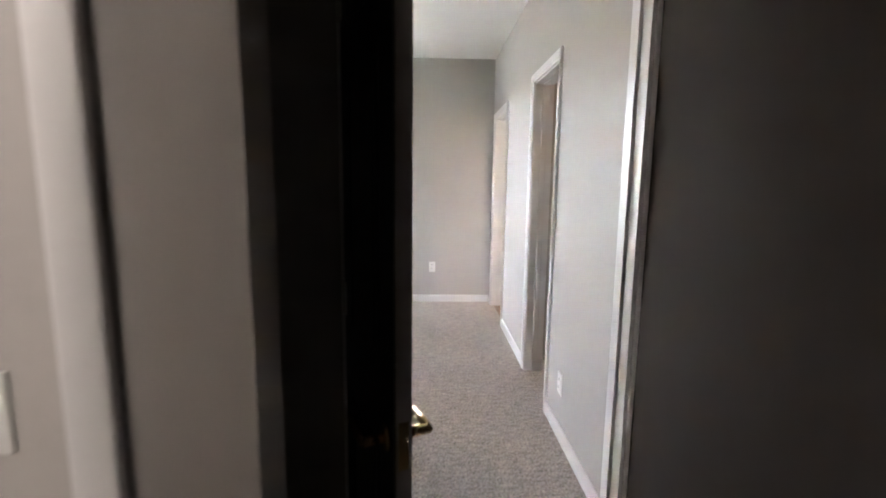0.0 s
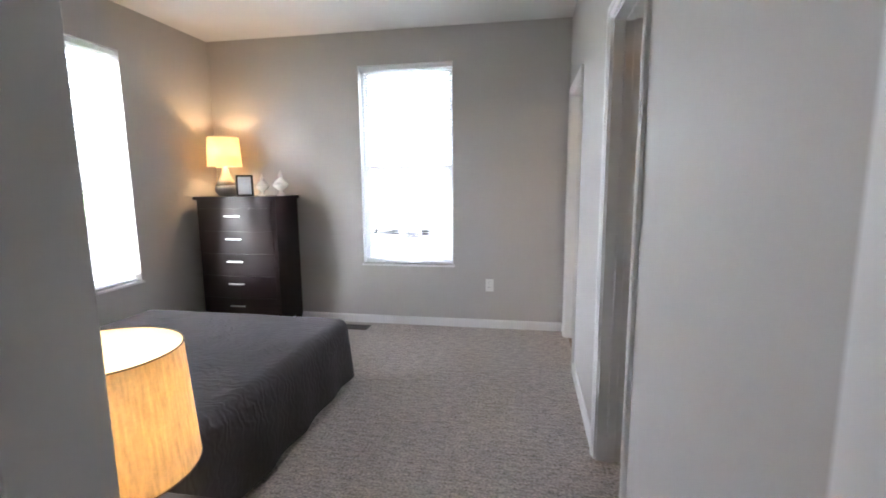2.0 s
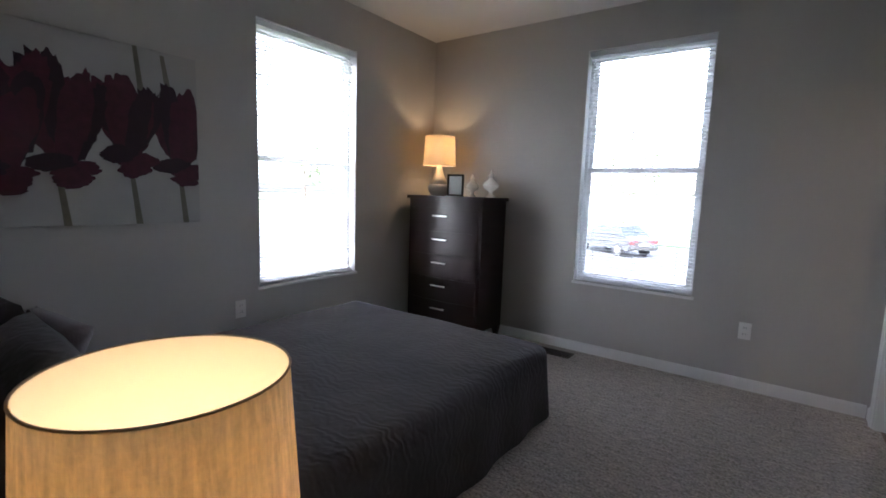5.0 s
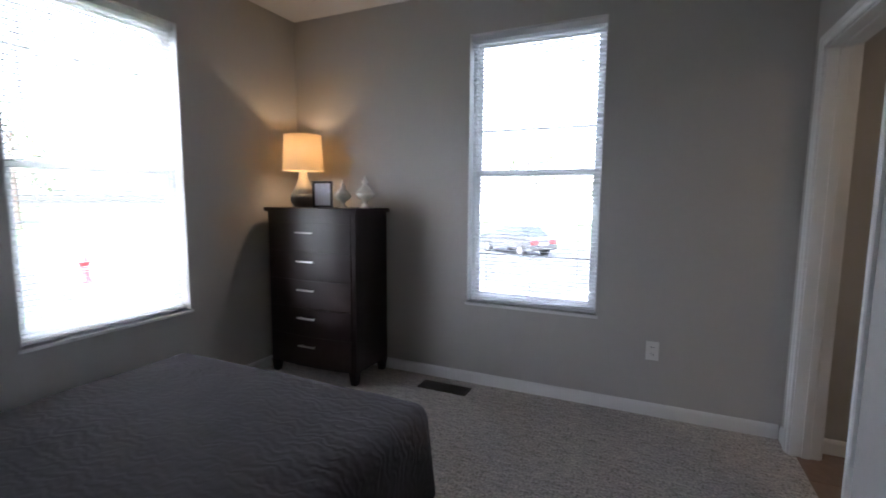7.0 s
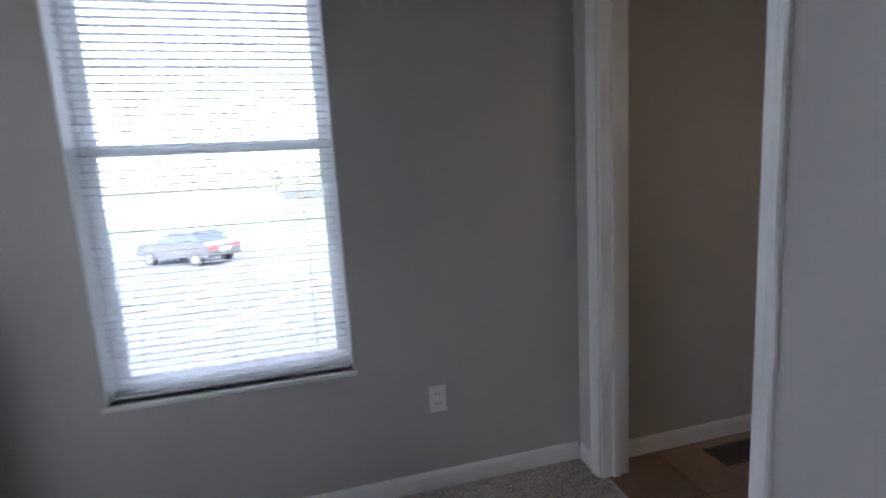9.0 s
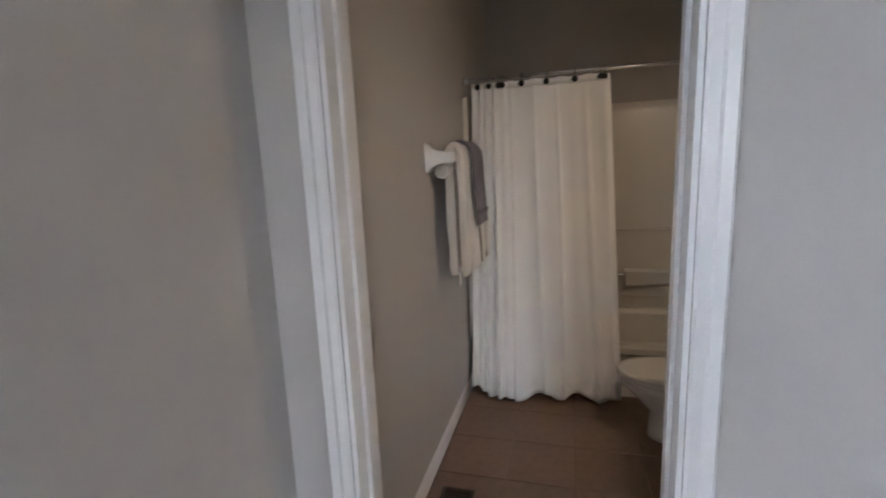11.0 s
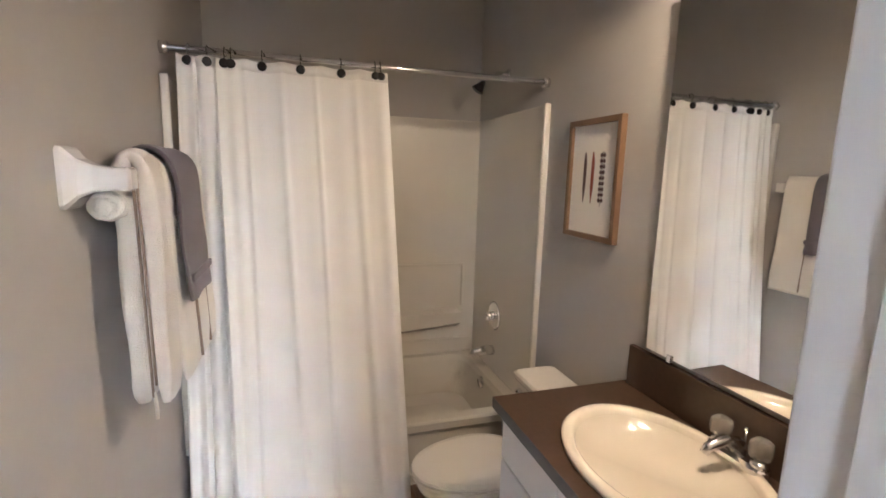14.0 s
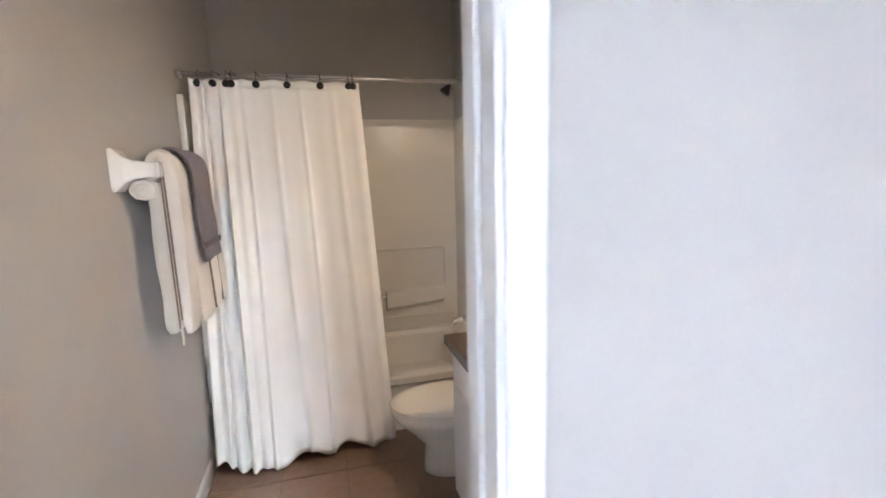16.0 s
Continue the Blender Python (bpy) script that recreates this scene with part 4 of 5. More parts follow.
def curtain_at(u, v):
    """u: across, from the window-side wall; v: from the top down."""
    z = 1.852 - v * 1.82
    y_top = 4.645 - 0.755 * (u ** 1.15)
    y_low = 4.665 - 0.86 * (u ** 1.05)
    y = y_top + (y_low - y_top) * v
    gather = math.exp(-((u - 0.14) / 0.15) ** 2)
    fold = 0.017 * math.sin(u * 92) * gather + 0.010 * math.sin(u * 23 + 0.6 + 2 * math.sin(u * 5)) * (1 - 0.6 * gather) + 0.0035 * math.sin(u * 47 + 2.0 + v) * (0.35 + v) + 0.006 * noise.noise(Vector((u * 7, v * 2.2, 3.0)))
    fold += 0.03 * math.exp(-((u - 0.97) / 0.03) ** 2) * min(v * 6, 1) + (0.25 + 0.75 * min(v * 4, 1)) * sum(a * math.exp(-((u - c - 0.01 * math.sin(3 * v + c * 20)) / w) ** 2) for c, w, a in ((0.23, 0.012, 0.02), (0.34, 0.01, 0.012), (0.52, 0.016, 0.01), (0.66, 0.012, 0.011), (0.86, 0.02, 0.014)))
    belly = 0.15 * v ** 1.3 + 0.06 * v ** 2 * math.exp(-((u - 0.3) / 0.14) ** 2)
    sag = 0.009 * abs(math.sin(u * 18)) * max(1 - v * 14, 0)
    hem = 0.022 * math.sin(u * 27 + 0.6) * v ** 6 - 0.03 * v ** 6 * math.exp(-((u - 0.28) / 0.1) ** 2)
    return (ROD_X - 0.018 - fold * (0.5 + 0.8 * v) - belly, y + 0.008 * math.sin(u * 60) * gather, max(z - sag + 0.012 + hem, 0.012))


curtain = bath_thing("shower_curtain", "white cotton shower curtain drawn half open", "shower curtain")
part("panel", sheet(curtain_at, 260, 60, thick=0.0012), CLOTH, curtain, smooth=True)
part("hem_band", sheet(lambda u, v: tuple(Vector(curtain_at(u, v * 0.022)) + Vector((-0.0022, 0, 0))), 200, 2, thick=0.001), CLOTH, curtain, "stitched top hem", smooth=True)

# ---- towel bar and towels ----
rail = bath_thing("towel_rail", "white ceramic towel bar with flared posts", "towel rail", (0, 0, 0))
TBX, TBZ, BAR = 1.50, 1.437, F - 0.105
for x in (TBX + 0.01, TBX + 0.63):
    rings = []
    for d, hw, hh in ((0, 0.042, 0.064), (0.008, 0.042, 0.064), (0.014, 0.039, 0.059), (0.03, 0.03, 0.04), (0.055, 0.024, 0.028), (0.09, 0.023, 0.024), (0.118, 0.024, 0.025), (0.124, 0.019, 0.02)):
        rings.append([(x + a * hw, F - d, TBZ + b * hh) for a, b in ((-1, -0.85), (-0.85, -1), (0.85, -1), (1, -0.85), (1, 0.85), (0.85, 1), (-0.85, 1), (-1, 0.85))])
    part("post", loft(rings), WHITE_CERAMIC, rail)
part("bar", tube([(TBX + 0.01, BAR, TBZ), (TBX + 0.63, BAR, TBZ)], 0.011, 12), WHITE_CERAMIC, rail, smooth=True)


def folded(x0, x1, line, half, seed, mat, owner, flare=0.0):
    """A plump folded cloth: a rounded section from x0 to x1, carried along a smooth line of (y, z); half is half its thickness."""
    pts = []
    for i in range(len(line) - 1):
        p0, p1, p2, p3 = [Vector(line[min(max(i + q, 0), len(line) - 1)]) for q in (-1, 0, 1, 2)]
        for q in range(8):
            t = q / 8
            pts.append(0.5 * (2 * p1 + (p2 - p0) * t + (2 * p0 - 5 * p1 + 4 * p2 - p3) * t * t + (3 * p1 - p0 - 3 * p2 + p3) * t ** 3))
    pts.append(Vector(line[-1]))
    rings = []
    for i, p in enumerate(pts):
        k = i / (len(pts) - 1)
        way = (pts[min(i + 1, len(pts) - 1)] - pts[max(i - 1, 0)]).normalized()
        side = Vector((-way.y, way.x))
        end = min(1.0, 0.55 + 0.45 * min(k, 1 - k) * 18)
        ring = []
        for q in range(36):
            a = math.tau * q / 36
            c, s = math.cos(a), math.sin(a)
            across = math.copysign(abs(c) ** 0.45, c)
            out = math.copysign(abs(s) ** 0.6, s)
            lump = noise.noise(Vector((across * 1.7 + seed, k * 5, seed))) * 0.007 + noise.noise(Vector((across * 5 + seed, k * 3, out + seed))) * 0.004
            off = half * out * end + lump
            w = (x1 - x0) / 2 * (1 + flare * k) * (0.97 + 0.03 * end)
            x = (x0 + x1) / 2 + across * w + 0.004 * math.sin(k * 11 + seed)
            ring.append((x, p.x + side.x * off, p.y + side.y * off))
        rings.append(ring)
    part("cloth", loft(rings), mat, owner, smooth=True)


towel = bath_thing("bath_towel", "cream terry towel folded over the towel bar", "towel", (0, 0, 0), 0, "towels on the bar")
folded(1.55, 1.68, [(F - 0.09, 0.9), (F - 0.09, 1.1), (F - 0.088, 1.3), (F - 0.086, TBZ - 0.04)], 0.029, 0.4, TOWEL, towel)
folded(1.55, 1.645, [(F - 0.075, TBZ - 0.05), (F - 0.078, TBZ + 0.01), (F - 0.098, TBZ + 0.045), (F - 0.12, TBZ + 0.03), (F - 0.132, TBZ - 0.04), (F - 0.135, 1.25), (F - 0.136, 1.08), (F - 0.14, 0.895)], 0.019, 3.3, TOWEL, towel)
for dy, drop in ((0.116, 0.53), (0.124, 0.50)):
    part("piping", tube([(1.549 - 0.004 * k / 14, F - dy + 0.008 * (1 - k / 14), TBZ + 0.01 - drop * k / 14) for k in range(15)], 0.0032, 6), TOWEL_BAND, towel, "taupe stitched edge")
part("hanging_loop", tube([(1.547, F - 0.118, 0.93), (1.545, F - 0.122, 0.885), (1.547, F - 0.12, 0.86)], 0.004, 6), TOWEL, towel)
towel = bath_thing("bath_towel", "cream terry towel spread over the towel bar", "towel", (0, 0, 0), 0, "towels on the bar")
folded(1.665, 2.09, [(F - 0.06, 1.1), (F - 0.064, 1.3), (F - 0.07, TBZ), (F - 0.088, TBZ + 0.04), (F - 0.116, TBZ + 0.04), (F - 0.132, TBZ), (F - 0.14, 1.3), (F - 0.148, 1.1), (F - 0.16, 0.9)], 0.017, 2.1, TOWEL, towel, 0.02)
for x in (1.80, 1.93):
    part("piping", tube([(x, F - 0.155 - 0.022 * k / 12, TBZ - 0.02 - 0.5 * k / 12) for k in range(13)], 0.004, 6), TOWEL_BAND, towel, "taupe stitched edge")
towel = bath_thing("hand_towel", "slate grey terry hand towel laid over a cream towel", "towel", (0, 0, 0), 0, "towels on the bar")
folded(1.675, 1.93, [(F - 0.04, 1.25), (F - 0.045, TBZ), (F - 0.07, TBZ + 0.062), (F - 0.125, TBZ + 0.066), (F - 0.16, TBZ + 0.01), (F - 0.168, 1.3), (F - 0.178, 1.2), (F - 0.186, 1.115)], 0.009, 1.2, GREY_TOWEL, towel, 0.02)
part("woven_band", box(1.682, 1.93, F - 0.1925, F - 0.176, 1.165, 1.185, 0.002), GREY_BAND, towel, "flat woven band")
bm = bmesh.new()
rolls = []
for x, s in ((1.516, 0.25), (1.512, 0.55), (1.52, 0.62), (1.512, 0.7), (1.514, 0.92), (1.524, 1.0), (1.985, 1.0), (1.995, 0.9), (1.99, 0.3)):
    rolls.append([(x, F - 0.062 + s * 0.036 * math.cos(math.tau * k / 24), 1.376 + s * 0.032 * math.sin(math.tau * k / 24) + 0.002 * math.sin(k * 2.1)) for k in range(24)])
loft(rolls, bm)
roll = bath_thing("rolled_towel", "rolled cream washcloth tucked under the towel bar", "towel", (0, 0, 0), 0, "towels on the bar")
part("cloth", bm, TOWEL, roll, smooth=True)

# ---- vanity ----
VX0, VX1, VY1, VZ = RT + 0.02, 1.62, 3.66, 0.765
cab = bath_thing("vanity_cabinet", "white bathroom vanity cabinet with panel doors", "vanity cabinet")
part("body", box(VX0, VX1 - 0.025, BATH_Y, VY1 - 0.04, 0.09, VZ - 0.038, 0.002), CABINET, cab)
part("toe_kick", box(VX0, VX1 - 0.03, BATH_Y, VY1 - 0.1, 0, 0.09), CABINET, cab)
n = 3
for k in range(n):
    x0 = VX0 + 0.008 + (VX1 - 0.033 - VX0) * k / n
    x1 = VX0 + 0.0 + (VX1 - 0.033 - VX0) * (k + 1) / n
    part("drawer_front", box(x0, x1, VY1 - 0.04, VY1 - 0.022, 0.575, VZ - 0.046, 0.004), CABINET, cab)
    dr = part("door", box(x0, x1, VY1 - 0.04, VY1 - 0.022, 0.1, 0.565, 0.004), CABINET, cab)
    bm = box(x0 + 0.05, x1 - 0.05, VY1 - 0.022, VY1 - 0.017, 0.15, 0.515, 0.003, segments=1)
    part("raised_panel", bm, CABINET, dr)
    part("knob", spun([(0.006, 0), (0.006, 0.012), (0.015, 0.016), (0.015, 0.022), (0.008, 0.027), (0.001, 0.028)], 16), NICKEL, dr, "round metal knob", smooth=True)
    dr.children[-1].matrix_local = pose(x1 - 0.03 if k != 1 else x0 + 0.03, VY1 - 0.022, 0.52, -90, 0, 0)
top = bath_thing("countertop", "dark brown laminate vanity top with a backsplash", "countertop")
SX, SY, SA, SB = 1.19, 3.40, 0.285, 0.215
bm = bmesh.new()
n = 64
hole = [(SX + SA * 0.97 * math.cos(math.tau * k / n), SY + SB * 0.97 * math.sin(math.tau * k / n)) for k in range(n)]


def to_edge(a):
    c, s = math.cos(a), math.sin(a)
    x0, x1, y0, y1 = VX0, VX1, BATH_Y, VY1
    d = min(((x1 if c > 0 else x0) - SX) / c if abs(c) > 1e-6 else 9, ((y1 if s > 0 else y0) - SY) / s if abs(s) > 1e-6 else 9)
    return (SX + d * c, SY + d * s)


corners = sorted([math.atan2(y - SY, x - SX) % math.tau for x in (VX0, VX1) for y in (BATH_Y, VY1)])
angles = sorted(set([math.tau * k / n for k in range(n)] + corners))
hole = [(SX + SA * 0.97 * math.cos(a), SY + SB * 0.97 * math.sin(a)) for a in angles]
rim = [to_edge(a) for a in angles]
loft([[(x, y, VZ) for x, y in hole], [(x, y, VZ) for x, y in rim], [(x, y, VZ - 0.036) for x, y in rim], [(x, y, VZ - 0.036) for x, y in hole], [(x, y, VZ) for x, y in hole]], bm, caps=False)
part("top", bm, LAMINATE, top)
part("front_edge", box(VX0, VX1 + 0.0015, VY1, VY1 + 0.002, VZ - 0.036, VZ - 0.0005), LAMINATE_EDGE, top, "grey-brown front edge")
part("front_edge", box(VX1, VX1 + 0.0015, BATH_Y, VY1, VZ - 0.036, VZ - 0.0005), LAMINATE, top)
part("backsplash", box(VX0, VX1 - 0.02, BATH_Y, BATH_Y + 0.02, VZ, VZ + 0.14, 0.002), LAMINATE, top)
sink = bath_thing("sink", "oval bisque porcelain drop-in sink", "sink", (SX, SY, VZ))
prof = [(1.0, 0.001), (1.0, 0.012), (0.97, 0.018), (0.9, 0.019), (0.86, 0.014), (0.82, -0.01), (0.76, -0.05), (0.62, -0.1), (0.4, -0.13), (0.1, -0.138)]
part("bowl", loft([[(SA * r * math.cos(math.tau * k / 64), SB * r * math.sin(math.tau * k / 64) + (0.02 if r < 0.8 else 0) * (1 - r), z) for k in range(64)] for r, z in prof]), PORCELAIN, sink, smooth=True)
part("drain", spun([(0.03, 0.0), (0.03, 0.004), (0.018, 0.005), (0.016, 0.001), (0.001, 0.001)], 24, (0, 0.0, -0.138)), CHROME, sink, "chrome pop-up drain", smooth=True)
tap = bath_thing("sink_faucet", "chrome centre-set faucet with clear knobs", "faucet", (SX - 0.05, 3.205, VZ + 0.014))
bm = loft([oblong(-0.08, 0.08, -0.027, 0.027, 0, 0.026, 5), oblong(-0.08, 0.08, -0.027, 0.027, 0.012, 0.026, 5), oblong(-0.072, 0.072, -0.02, 0.02, 0.02, 0.019, 5)])
part("base_plate", bm, CHROME, tap, smooth=False)
part("spout", tube([(0, 0, 0.015), (0, 0.01, 0.045), (0, 0.05, 0.06), (0, 0.1, 0.05), (0, 0.112, 0.036)], [0.02, 0.019, 0.015, 0.012, 0.011], 14), CHROME, tap, smooth=True)
for x in (-0.055, 0.055):
    part("collar", spun([(0.022, 0.014), (0.02, 0.028), (0.013, 0.034)], 20, (x, 0, 0)), CHROME, tap, smooth=True)
    part("knob", spun([(0.016, 0.034), (0.024, 0.04), (0.027, 0.06), (0.025, 0.078), (0.018, 0.084), (0.001, 0.085)], 8, (x, 0, 0)), CRYSTAL, tap, "faceted clear acrylic knob")
part("lift_rod", tube([(0, -0.018, 0.015), (0, -0.018, 0.075)], 0.0025, 8), CHROME, tap)
part("lift_knob", spun([(0.001, 0.07), (0.006, 0.074), (0.006, 0.08), (0.001, 0.084)], 10, (0, -0.018, 0)), CHROME, tap)

glass = bath_thing("wall_mirror", "frameless bathroom mirror held by small clips", "mirror")
mirror_bm = box(0.0, 0.862, 0.0, 0.005, 0.925, 2.0)
bmesh.ops.transform(mirror_bm, matrix=pose(0.66, BATH_Y + 0.001, 0, 0, 0, 1.2), verts=mirror_bm.verts)
part("mirror_glass", mirror_bm, MIRROR, glass)
for x in (0.9, 1.42):
    for z in (0.925, 2.0):
        part("clip", box(x - 0.009, x + 0.009, BATH_Y + 0.001, BATH_Y + 0.007 + (x - 0.66) * 0.021 + 0.004, z - 0.012, z + 0.012, 0.002), CHROME, glass)

fixture = bath_thing("vanity_light", "lit wall light with a metal hood above the mirror", "wall light", (1.1, BATH_Y, 2.12))
part("back_plate", box(-0.2, 0.2, 0, 0.015, -0.04, 0.08, 0.004), NICKEL, fixture)
# hood is added, out of view, so the upper bathroom walls stay dark
bm = box(-0.26, 0.26, 0.015, 0.24, 0.07, 0.08, 0.002, segments=1)
box(-0.26, 0.26, 0.23, 0.24, -0.055, 0.07, 0.002, bm, 1)
box(-0.26, -0.25, 0.015, 0.23, -0.055, 0.07, 0.002, bm, 1)
box(0.25, 0.26, 0.015, 0.23, -0.055, 0.07, 0.002, bm, 1)
part("hood", bm, NICKEL, fixture)

picture = bath_thing("framed_print", "oak framed print of feathers on white paper", "picture", (1.898, BATH_Y, 1.226), 0)
PW, PH = 0.163, 0.46
for x0, x1, z0, z1 in ((-PW, -PW + 0.022, 0, PH), (PW - 0.022, PW, 0, PH), (-PW + 0.022, PW - 0.022, 0, 0.022), (-PW + 0.022, PW - 0.022, PH - 0.022, PH)):
    part("frame_bar", box(x0, x1, 0.0, 0.024, z0, z1, 0.002), OAK, picture)
part("paper", box(-PW + 0.022, PW - 0.022, 0.002, 0.01, 0.022, PH - 0.022), PAPER, picture)
for k, (x, mat) in enumerate(((0.055, INK), (0.005, RED_INK), (-0.055, INK))):
    bm = bmesh.new()
    if k < 2:
        loft([[(x - 0.002, 0.0102, 0.14), (x + 0.002, 0.0102, 0.14), (x + 0.002, 0.0106, 0.14), (x - 0.002, 0.0106, 0.14)],
              [(x - 0.011, 0.0102, 0.2), (x + 0.008, 0.0102, 0.2), (x + 0.008, 0.0106, 0.2), (x - 0.011, 0.0106, 0.2)],
              [(x - 0.012, 0.0102, 0.3), (x + 0.008, 0.0102, 0.3), (x + 0.008, 0.0106, 0.3), (x - 0.012, 0.0106, 0.3)],
              [(x - 0.003, 0.0102, 0.335), (x + 0.003, 0.0102, 0.335), (x + 0.003, 0.0106, 0.335), (x - 0.003, 0.0106, 0.335)]], bm)
    else:
        tube([(x, 0.0104, 0.13), (x, 0.0104, 0.335)], 0.0012, 6, bm)
        quill = part("printed_feather", bm, mat, picture)
        for q in range(9):
            for side in (-1, 1):
                part("printed_leaf", spun([(0.001, 0), (0.007, 0.005), (0.008, 0.011), (0.001, 0.019)], 8, (x + side * 0.009, 0.0104, 0.145 + q * 0.021), None, (1, 0.03)), mat, quill)
        continue
    part("printed_feather", bm, mat, picture)

# ---- toilet ----
loo = bath_thing("toilet", "white two-piece toilet with its lid closed", "toilet", (1.90, BATH_Y, 0))
loo.scale = (0.95, 0.96, 0.85)


def egg(cx, cy, a, b0, b1, z, n=40):
    return [(cx + a * math.cos(math.tau * k / n), cy + (b1 if math.sin(math.tau * k / n) > 0 else b0) * math.sin(math.tau * k / n), z) for k in range(n)]


part("bowl", loft([egg(0, 0.42, 0.11, 0.2, 0.16, 0), egg(0, 0.42, 0.105, 0.2, 0.155, 0.04), egg(0, 0.42, 0.1, 0.19, 0.15, 0.16), egg(0, 0.43, 0.135, 0.2, 0.22, 0.25), egg(0, 0.43, 0.175, 0.2, 0.28, 0.32), egg(0, 0.43, 0.185, 0.21, 0.295, 0.375)]), TOILET_WHITE, loo, smooth=True)
part("seat", loft([egg(0, 0.43, 0.18, 0.19, 0.3, 0.375), egg(0, 0.43, 0.19, 0.2, 0.305, 0.381), egg(0, 0.43, 0.19, 0.2, 0.305, 0.392), egg(0, 0.43, 0.182, 0.19, 0.298, 0.396)]), TOILET_WHITE, loo)
part("lid", loft([egg(0, 0.43, 0.186, 0.2, 0.302, 0.397), egg(0, 0.43, 0.19, 0.205, 0.306, 0.402), egg(0, 0.43, 0.187, 0.2, 0.303, 0.412), egg(0, 0.43, 0.165, 0.18, 0.28, 0.417)]), TOILET_WHITE, loo)
part("pedestal_deck", box(-0.11, 0.11, 0.06, 0.28, 0.28, 0.372, 0.02, segments=3), TOILET_WHITE, loo)
part("tank", loft([oblong(-0.185, 0.185, 0.015, 0.185, 0.372, 0.03, 5), oblong(-0.2, 0.2, 0.012, 0.205, 0.69, 0.035, 5)]), TOILET_WHITE, loo)
part("tank_lid", loft([oblong(-0.208, 0.208, 0.006, 0.214, 0.69, 0.035, 5), oblong(-0.212, 0.212, 0.004, 0.218, 0.698, 0.035, 5), oblong(-0.212, 0.212, 0.004, 0.218, 0.718, 0.035, 5), oblong(-0.2, 0.2, 0.012, 0.208, 0.728, 0.03, 5)]), TOILET_WHITE, loo)
bm = tube([(0.14, 0.2, 0.64), (0.14, 0.222, 0.64)], 0.012, 12)
tube([(0.14, 0.222, 0.64), (0.07, 0.228, 0.635)], [0.008, 0.006], 8, bm)
part("flush_lever", bm, CHROME, loo, "chrome flush lever", smooth=True)

# ---- outdoors ----
GZ = -1.2
solid("ground", box(-160, 160, -120, 200, GZ - 0.3, GZ), GRASS, "spring lawn reaching to the distance", "ground")
solid("road_parking", box(-30, 40, F + 2.0, 26, GZ, GZ + 0.02), ASPHALT, "grey asphalt parking lot", "road")
solid("road_street", box(-34, -9, -40, F + 1.6, GZ, GZ + 0.02), ASPHALT, "grey asphalt street", "road")
stripe = finish("parking_stripe", box(-0.06, 0.06, -2.5, 2.5, 0, 0.006), LINE)
for k in range(9):
    s = tagged(new("parking_stripe", stripe), "white painted parking stripe on asphalt", "road marking", "parking stripes", "structure")
    s.matrix_world = pose(-10 + 2.7 * k, 14.0, GZ + 0.02, 0, 0, -28)


def car(place, turn, paint, label):
    ob = thing("car", label, "car", place, turn, "parked cars")
    side = [(-2.2, 0.45), (-2.2, 0.85), (-1.9, 1.0), (-1.0, 1.05), (1.3, 1.0), (2.1, 0.85), (2.25, 0.6), (2.25, 0.4), (-2.1, 0.35)]
    part("body", loft([[(x, y * 0.95 if z > 0.9 else y, z) for x, z in side] for y in (-0.86, -0.88, 0.88, 0.86)]), paint, ob)
    roof = [(-1.75, 1.0), (-1.15, 1.45), (0.2, 1.47), (1.1, 1.0)]
    part("cabin", loft([[(x, s * (0.8 if z < 1.2 else 0.62), z) for x, z in roof] for s in (-1, 1)]), CAR_GLASS, ob, "tinted windows")
    part("roof", box(-1.1, 0.15, -0.6, 0.6, 1.44, 1.49, 0.02), paint, ob)
    for x in (-1.4, 1.4):
        for s in (-1, 1):
            wheel = part("wheel", tube([(x, s * 0.7, 0.32), (x, s * 0.9, 0.32)], 0.32, 20), TYRE, ob)
            part("rim", tube([(x, s * 0.9, 0.32), (x, s * 0.91, 0.32)], 0.2, 14), NICKEL, wheel)
    for s in (-1, 1):
        part("tail_light", box(-2.215, -2.15, s * 0.62 - 0.2, s * 0.62 + 0.2, 0.68, 0.88, 0.02), RED_PAINT, ob)
        part("headlight", box(2.2, 2.26, s * 0.62 - 0.16, s * 0.62 + 0.16, 0.6, 0.74, 0.02), PLASTIC, ob)
    part("rear_plate", box(-2.22, -2.19, -0.26, 0.26, 0.6, 0.74), PLASTIC, ob)
    ob.scale = (0.85, 0.85, 0.85)
    part("bumper", box(-2.26, -2.1, -0.85, 0.85, 0.38, 0.52, 0.03), DARK, ob)


car((-6.0, 22.4, GZ + 0.02), 145, CAR_PAINT, "dark silver sedan parked on asphalt")
car((-24, 5.4, GZ + 0.02), 80, RED_PAINT, "red car parked along the street")


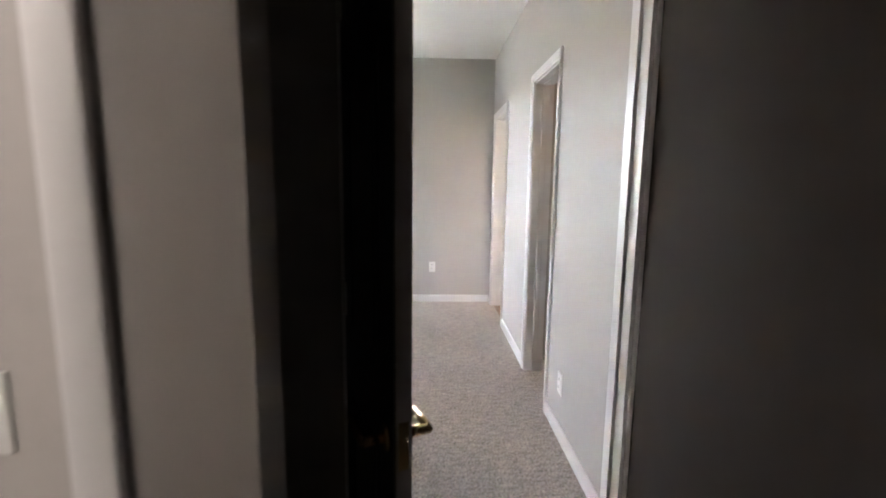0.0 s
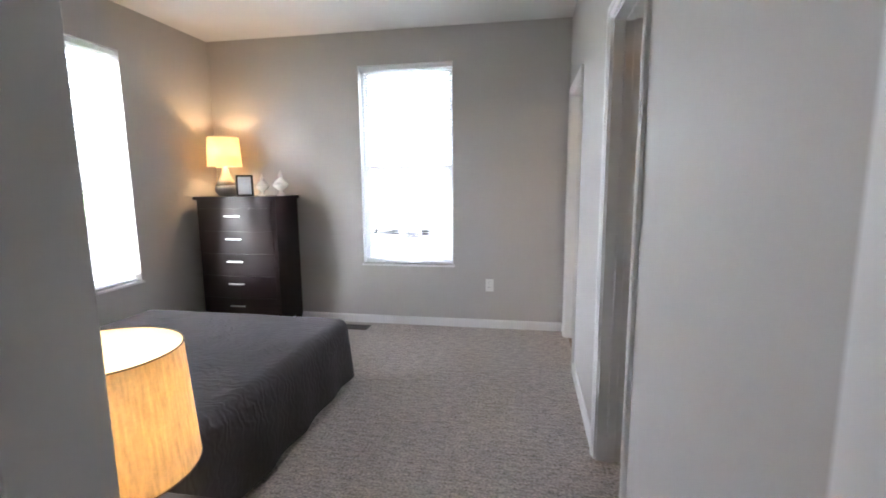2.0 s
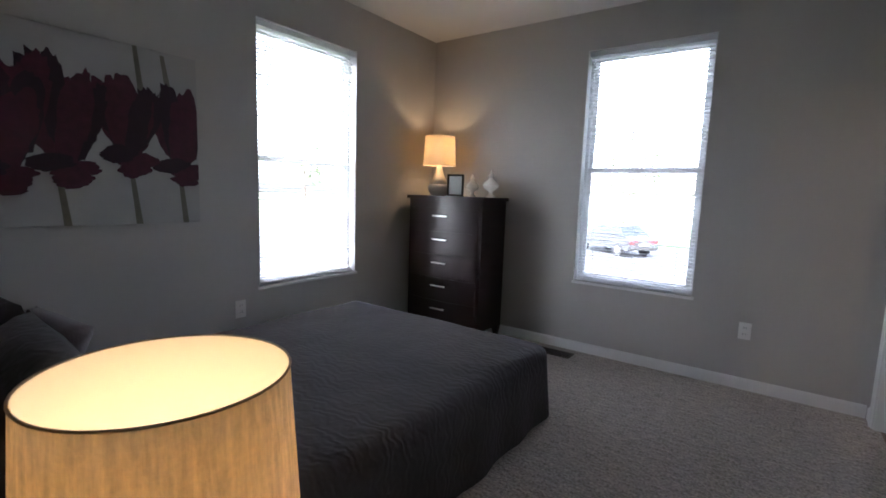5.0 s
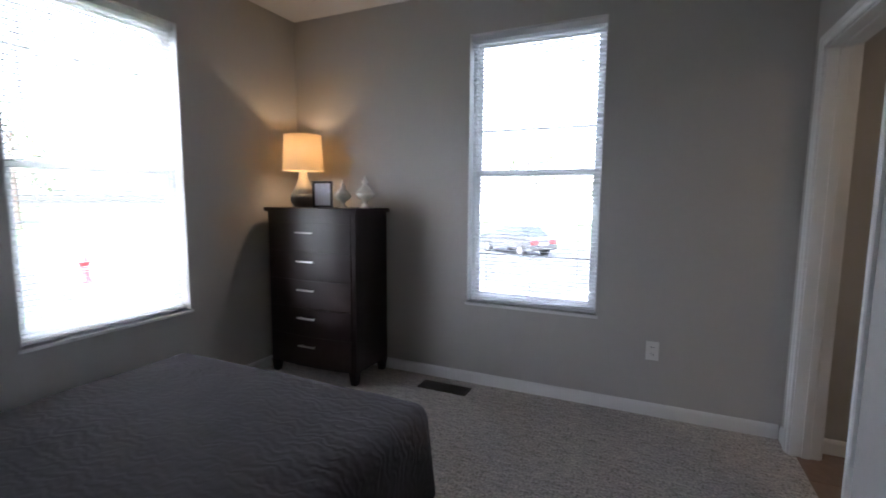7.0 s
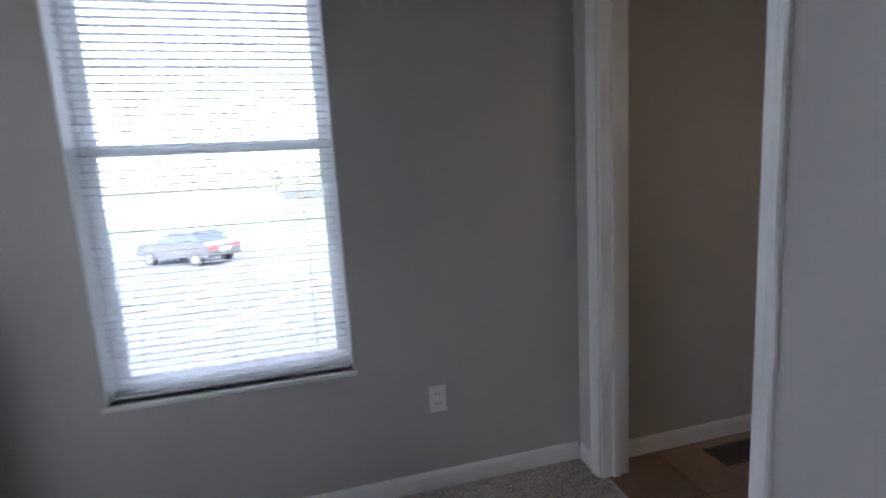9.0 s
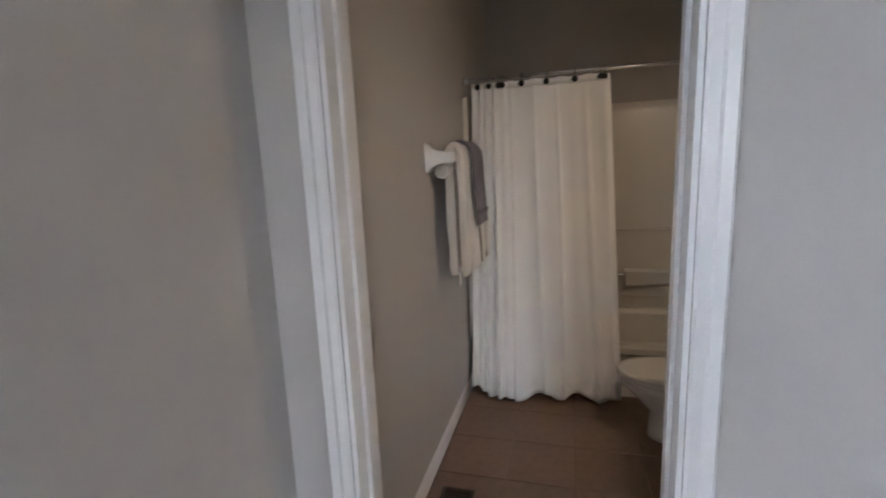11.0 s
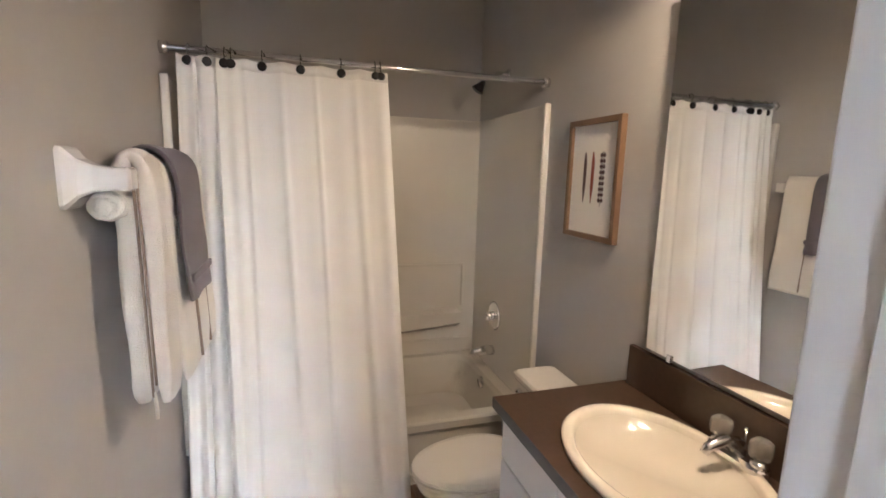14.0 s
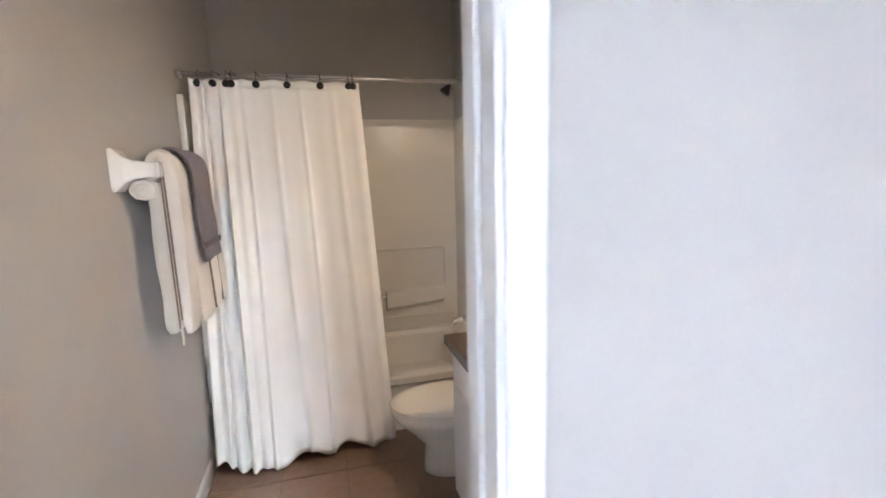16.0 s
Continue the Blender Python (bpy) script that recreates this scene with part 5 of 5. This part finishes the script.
def tree(place, tall, label):
    ob = thing("tree", label, "tree", place, random.uniform(0, 360), "trees outside")
    bm = tube([(0, 0, 0), (0.05, 0.02, tall * 0.3), (0.0, 0.1, tall * 0.6), (0.1, 0.05, tall * 0.9)], [0.22, 0.17, 0.1, 0.03], 8)
    tips = []
    for k in range(14):
        a, z = random.uniform(0, math.tau), tall * random.uniform(0.35, 0.8)
        end = Vector((math.cos(a) * tall * 0.26, math.sin(a) * tall * 0.26, z + tall * random.uniform(0.08, 0.2)))
        tube([(0.03, 0.05, z), tuple(end * 0.5 + Vector((0, 0, z * 0.5))), tuple(end)], [0.07, 0.045, 0.015], 5, bm)
        tips.append(end)
    part("trunk", bm, BARK, ob)
    bm = bmesh.new()
    for k in range(520):
        c = random.choice(tips) * random.uniform(0.6, 1.05) + Vector([random.gauss(0, tall * 0.05) for _ in range(3)])
        s = random.uniform(0.08, 0.2)
        a, b = Vector([random.gauss(0, 1) for _ in range(3)]).normalized() * s, Vector([random.gauss(0, 1) for _ in range(3)]).normalized() * s
        bm.faces.new([bm.verts.new(c + p) for p in (a, b, -a, -b)])
    part("crown", bm, LEAF, ob)


for x, y, tall in ((-20, 44, 9), (-12, 48, 11), (-3, 46, 8), (6, 50, 10), (14, 45, 9), (-30, 40, 10), (-44, 20, 9), (-47, 8, 11), (-42, -4, 8), (-38, 30, 9)):
    tree((x, y, GZ), tall, "young tree with thin spring foliage")


def house(place, turn, w, d, label):
    ob = thing("house", label, "house", place, turn, "houses across the road")
    part("wall", box(-w / 2, w / 2, -d / 2, d / 2, 0, 3.2), SIDING, ob)
    part("roof", loft([[(x, -d / 2 - 0.4, 3.2), (x, 0, 5.2), (x, d / 2 + 0.4, 3.2)] for x in (-w / 2 - 0.4, w / 2 + 0.4)]), ROOF, ob)
    for k in range(4):
        x = -w / 2 + w * (k + 0.5) / 4
        win = part("window", box(x - 0.5, x + 0.5, -d / 2 - 0.05, -d / 2, 0.9, 2.3), VINYL, ob)
        part("pane", box(x - 0.43, x + 0.43, -d / 2 - 0.06, -d / 2 - 0.05, 0.97, 2.23), HOUSE_GLASS, win)


house((-14, 58, GZ), 0, 16, 8, "single-storey pale house with a shingle roof")
house((10, 60, GZ), 0, 15, 8, "single-storey pale house with a shingle roof")
house((-58, 16, GZ), 90, 16, 8, "single-storey pale house with a shingle roof")
house((-58, -8, GZ), 90, 15, 8, "single-storey pale house with a shingle roof")
hyd = thing("fire_hydrant", "red fire hydrant on the lawn", "fire hydrant", (-15.2, 9.4, GZ))
part("barrel", spun([(0.16, 0), (0.16, 0.06), (0.11, 0.08), (0.11, 0.55), (0.14, 0.57), (0.13, 0.62), (0.08, 0.7), (0.03, 0.74)], 16), RED_PAINT, hyd, smooth=True)
part("nozzle", tube([(-0.2, 0, 0.42), (0.2, 0, 0.42)], 0.06, 10), RED_PAINT, hyd)

# ---- bathroom floor tiles ----
TS = 0.305
shared = {}
floor_bath = bpy.data.objects["floor_bath"]
ix = 0
x = R + 0.03
while x < TX0:
    x1 = min(x + TS, TX0 + 0.02)
    y = BATH_Y + BATH_DY
    while y < F + BATH_DY - 0.02:
        y1 = min(y + TS, F + BATH_DY)
        key = (round(x1 - x, 3), round(y1 - y, 3))
        if key not in shared:
            shared[key] = finish("tile", box(0.001, key[0] - 0.001, 0.001, key[1] - 0.001, -0.006, 0.0, 0.0012, segments=1), TILE)
        t = new("tile", shared[key])
        t.parent = floor_bath
        t.location = (x, y, 0.0)
        y = y1
    x = x1
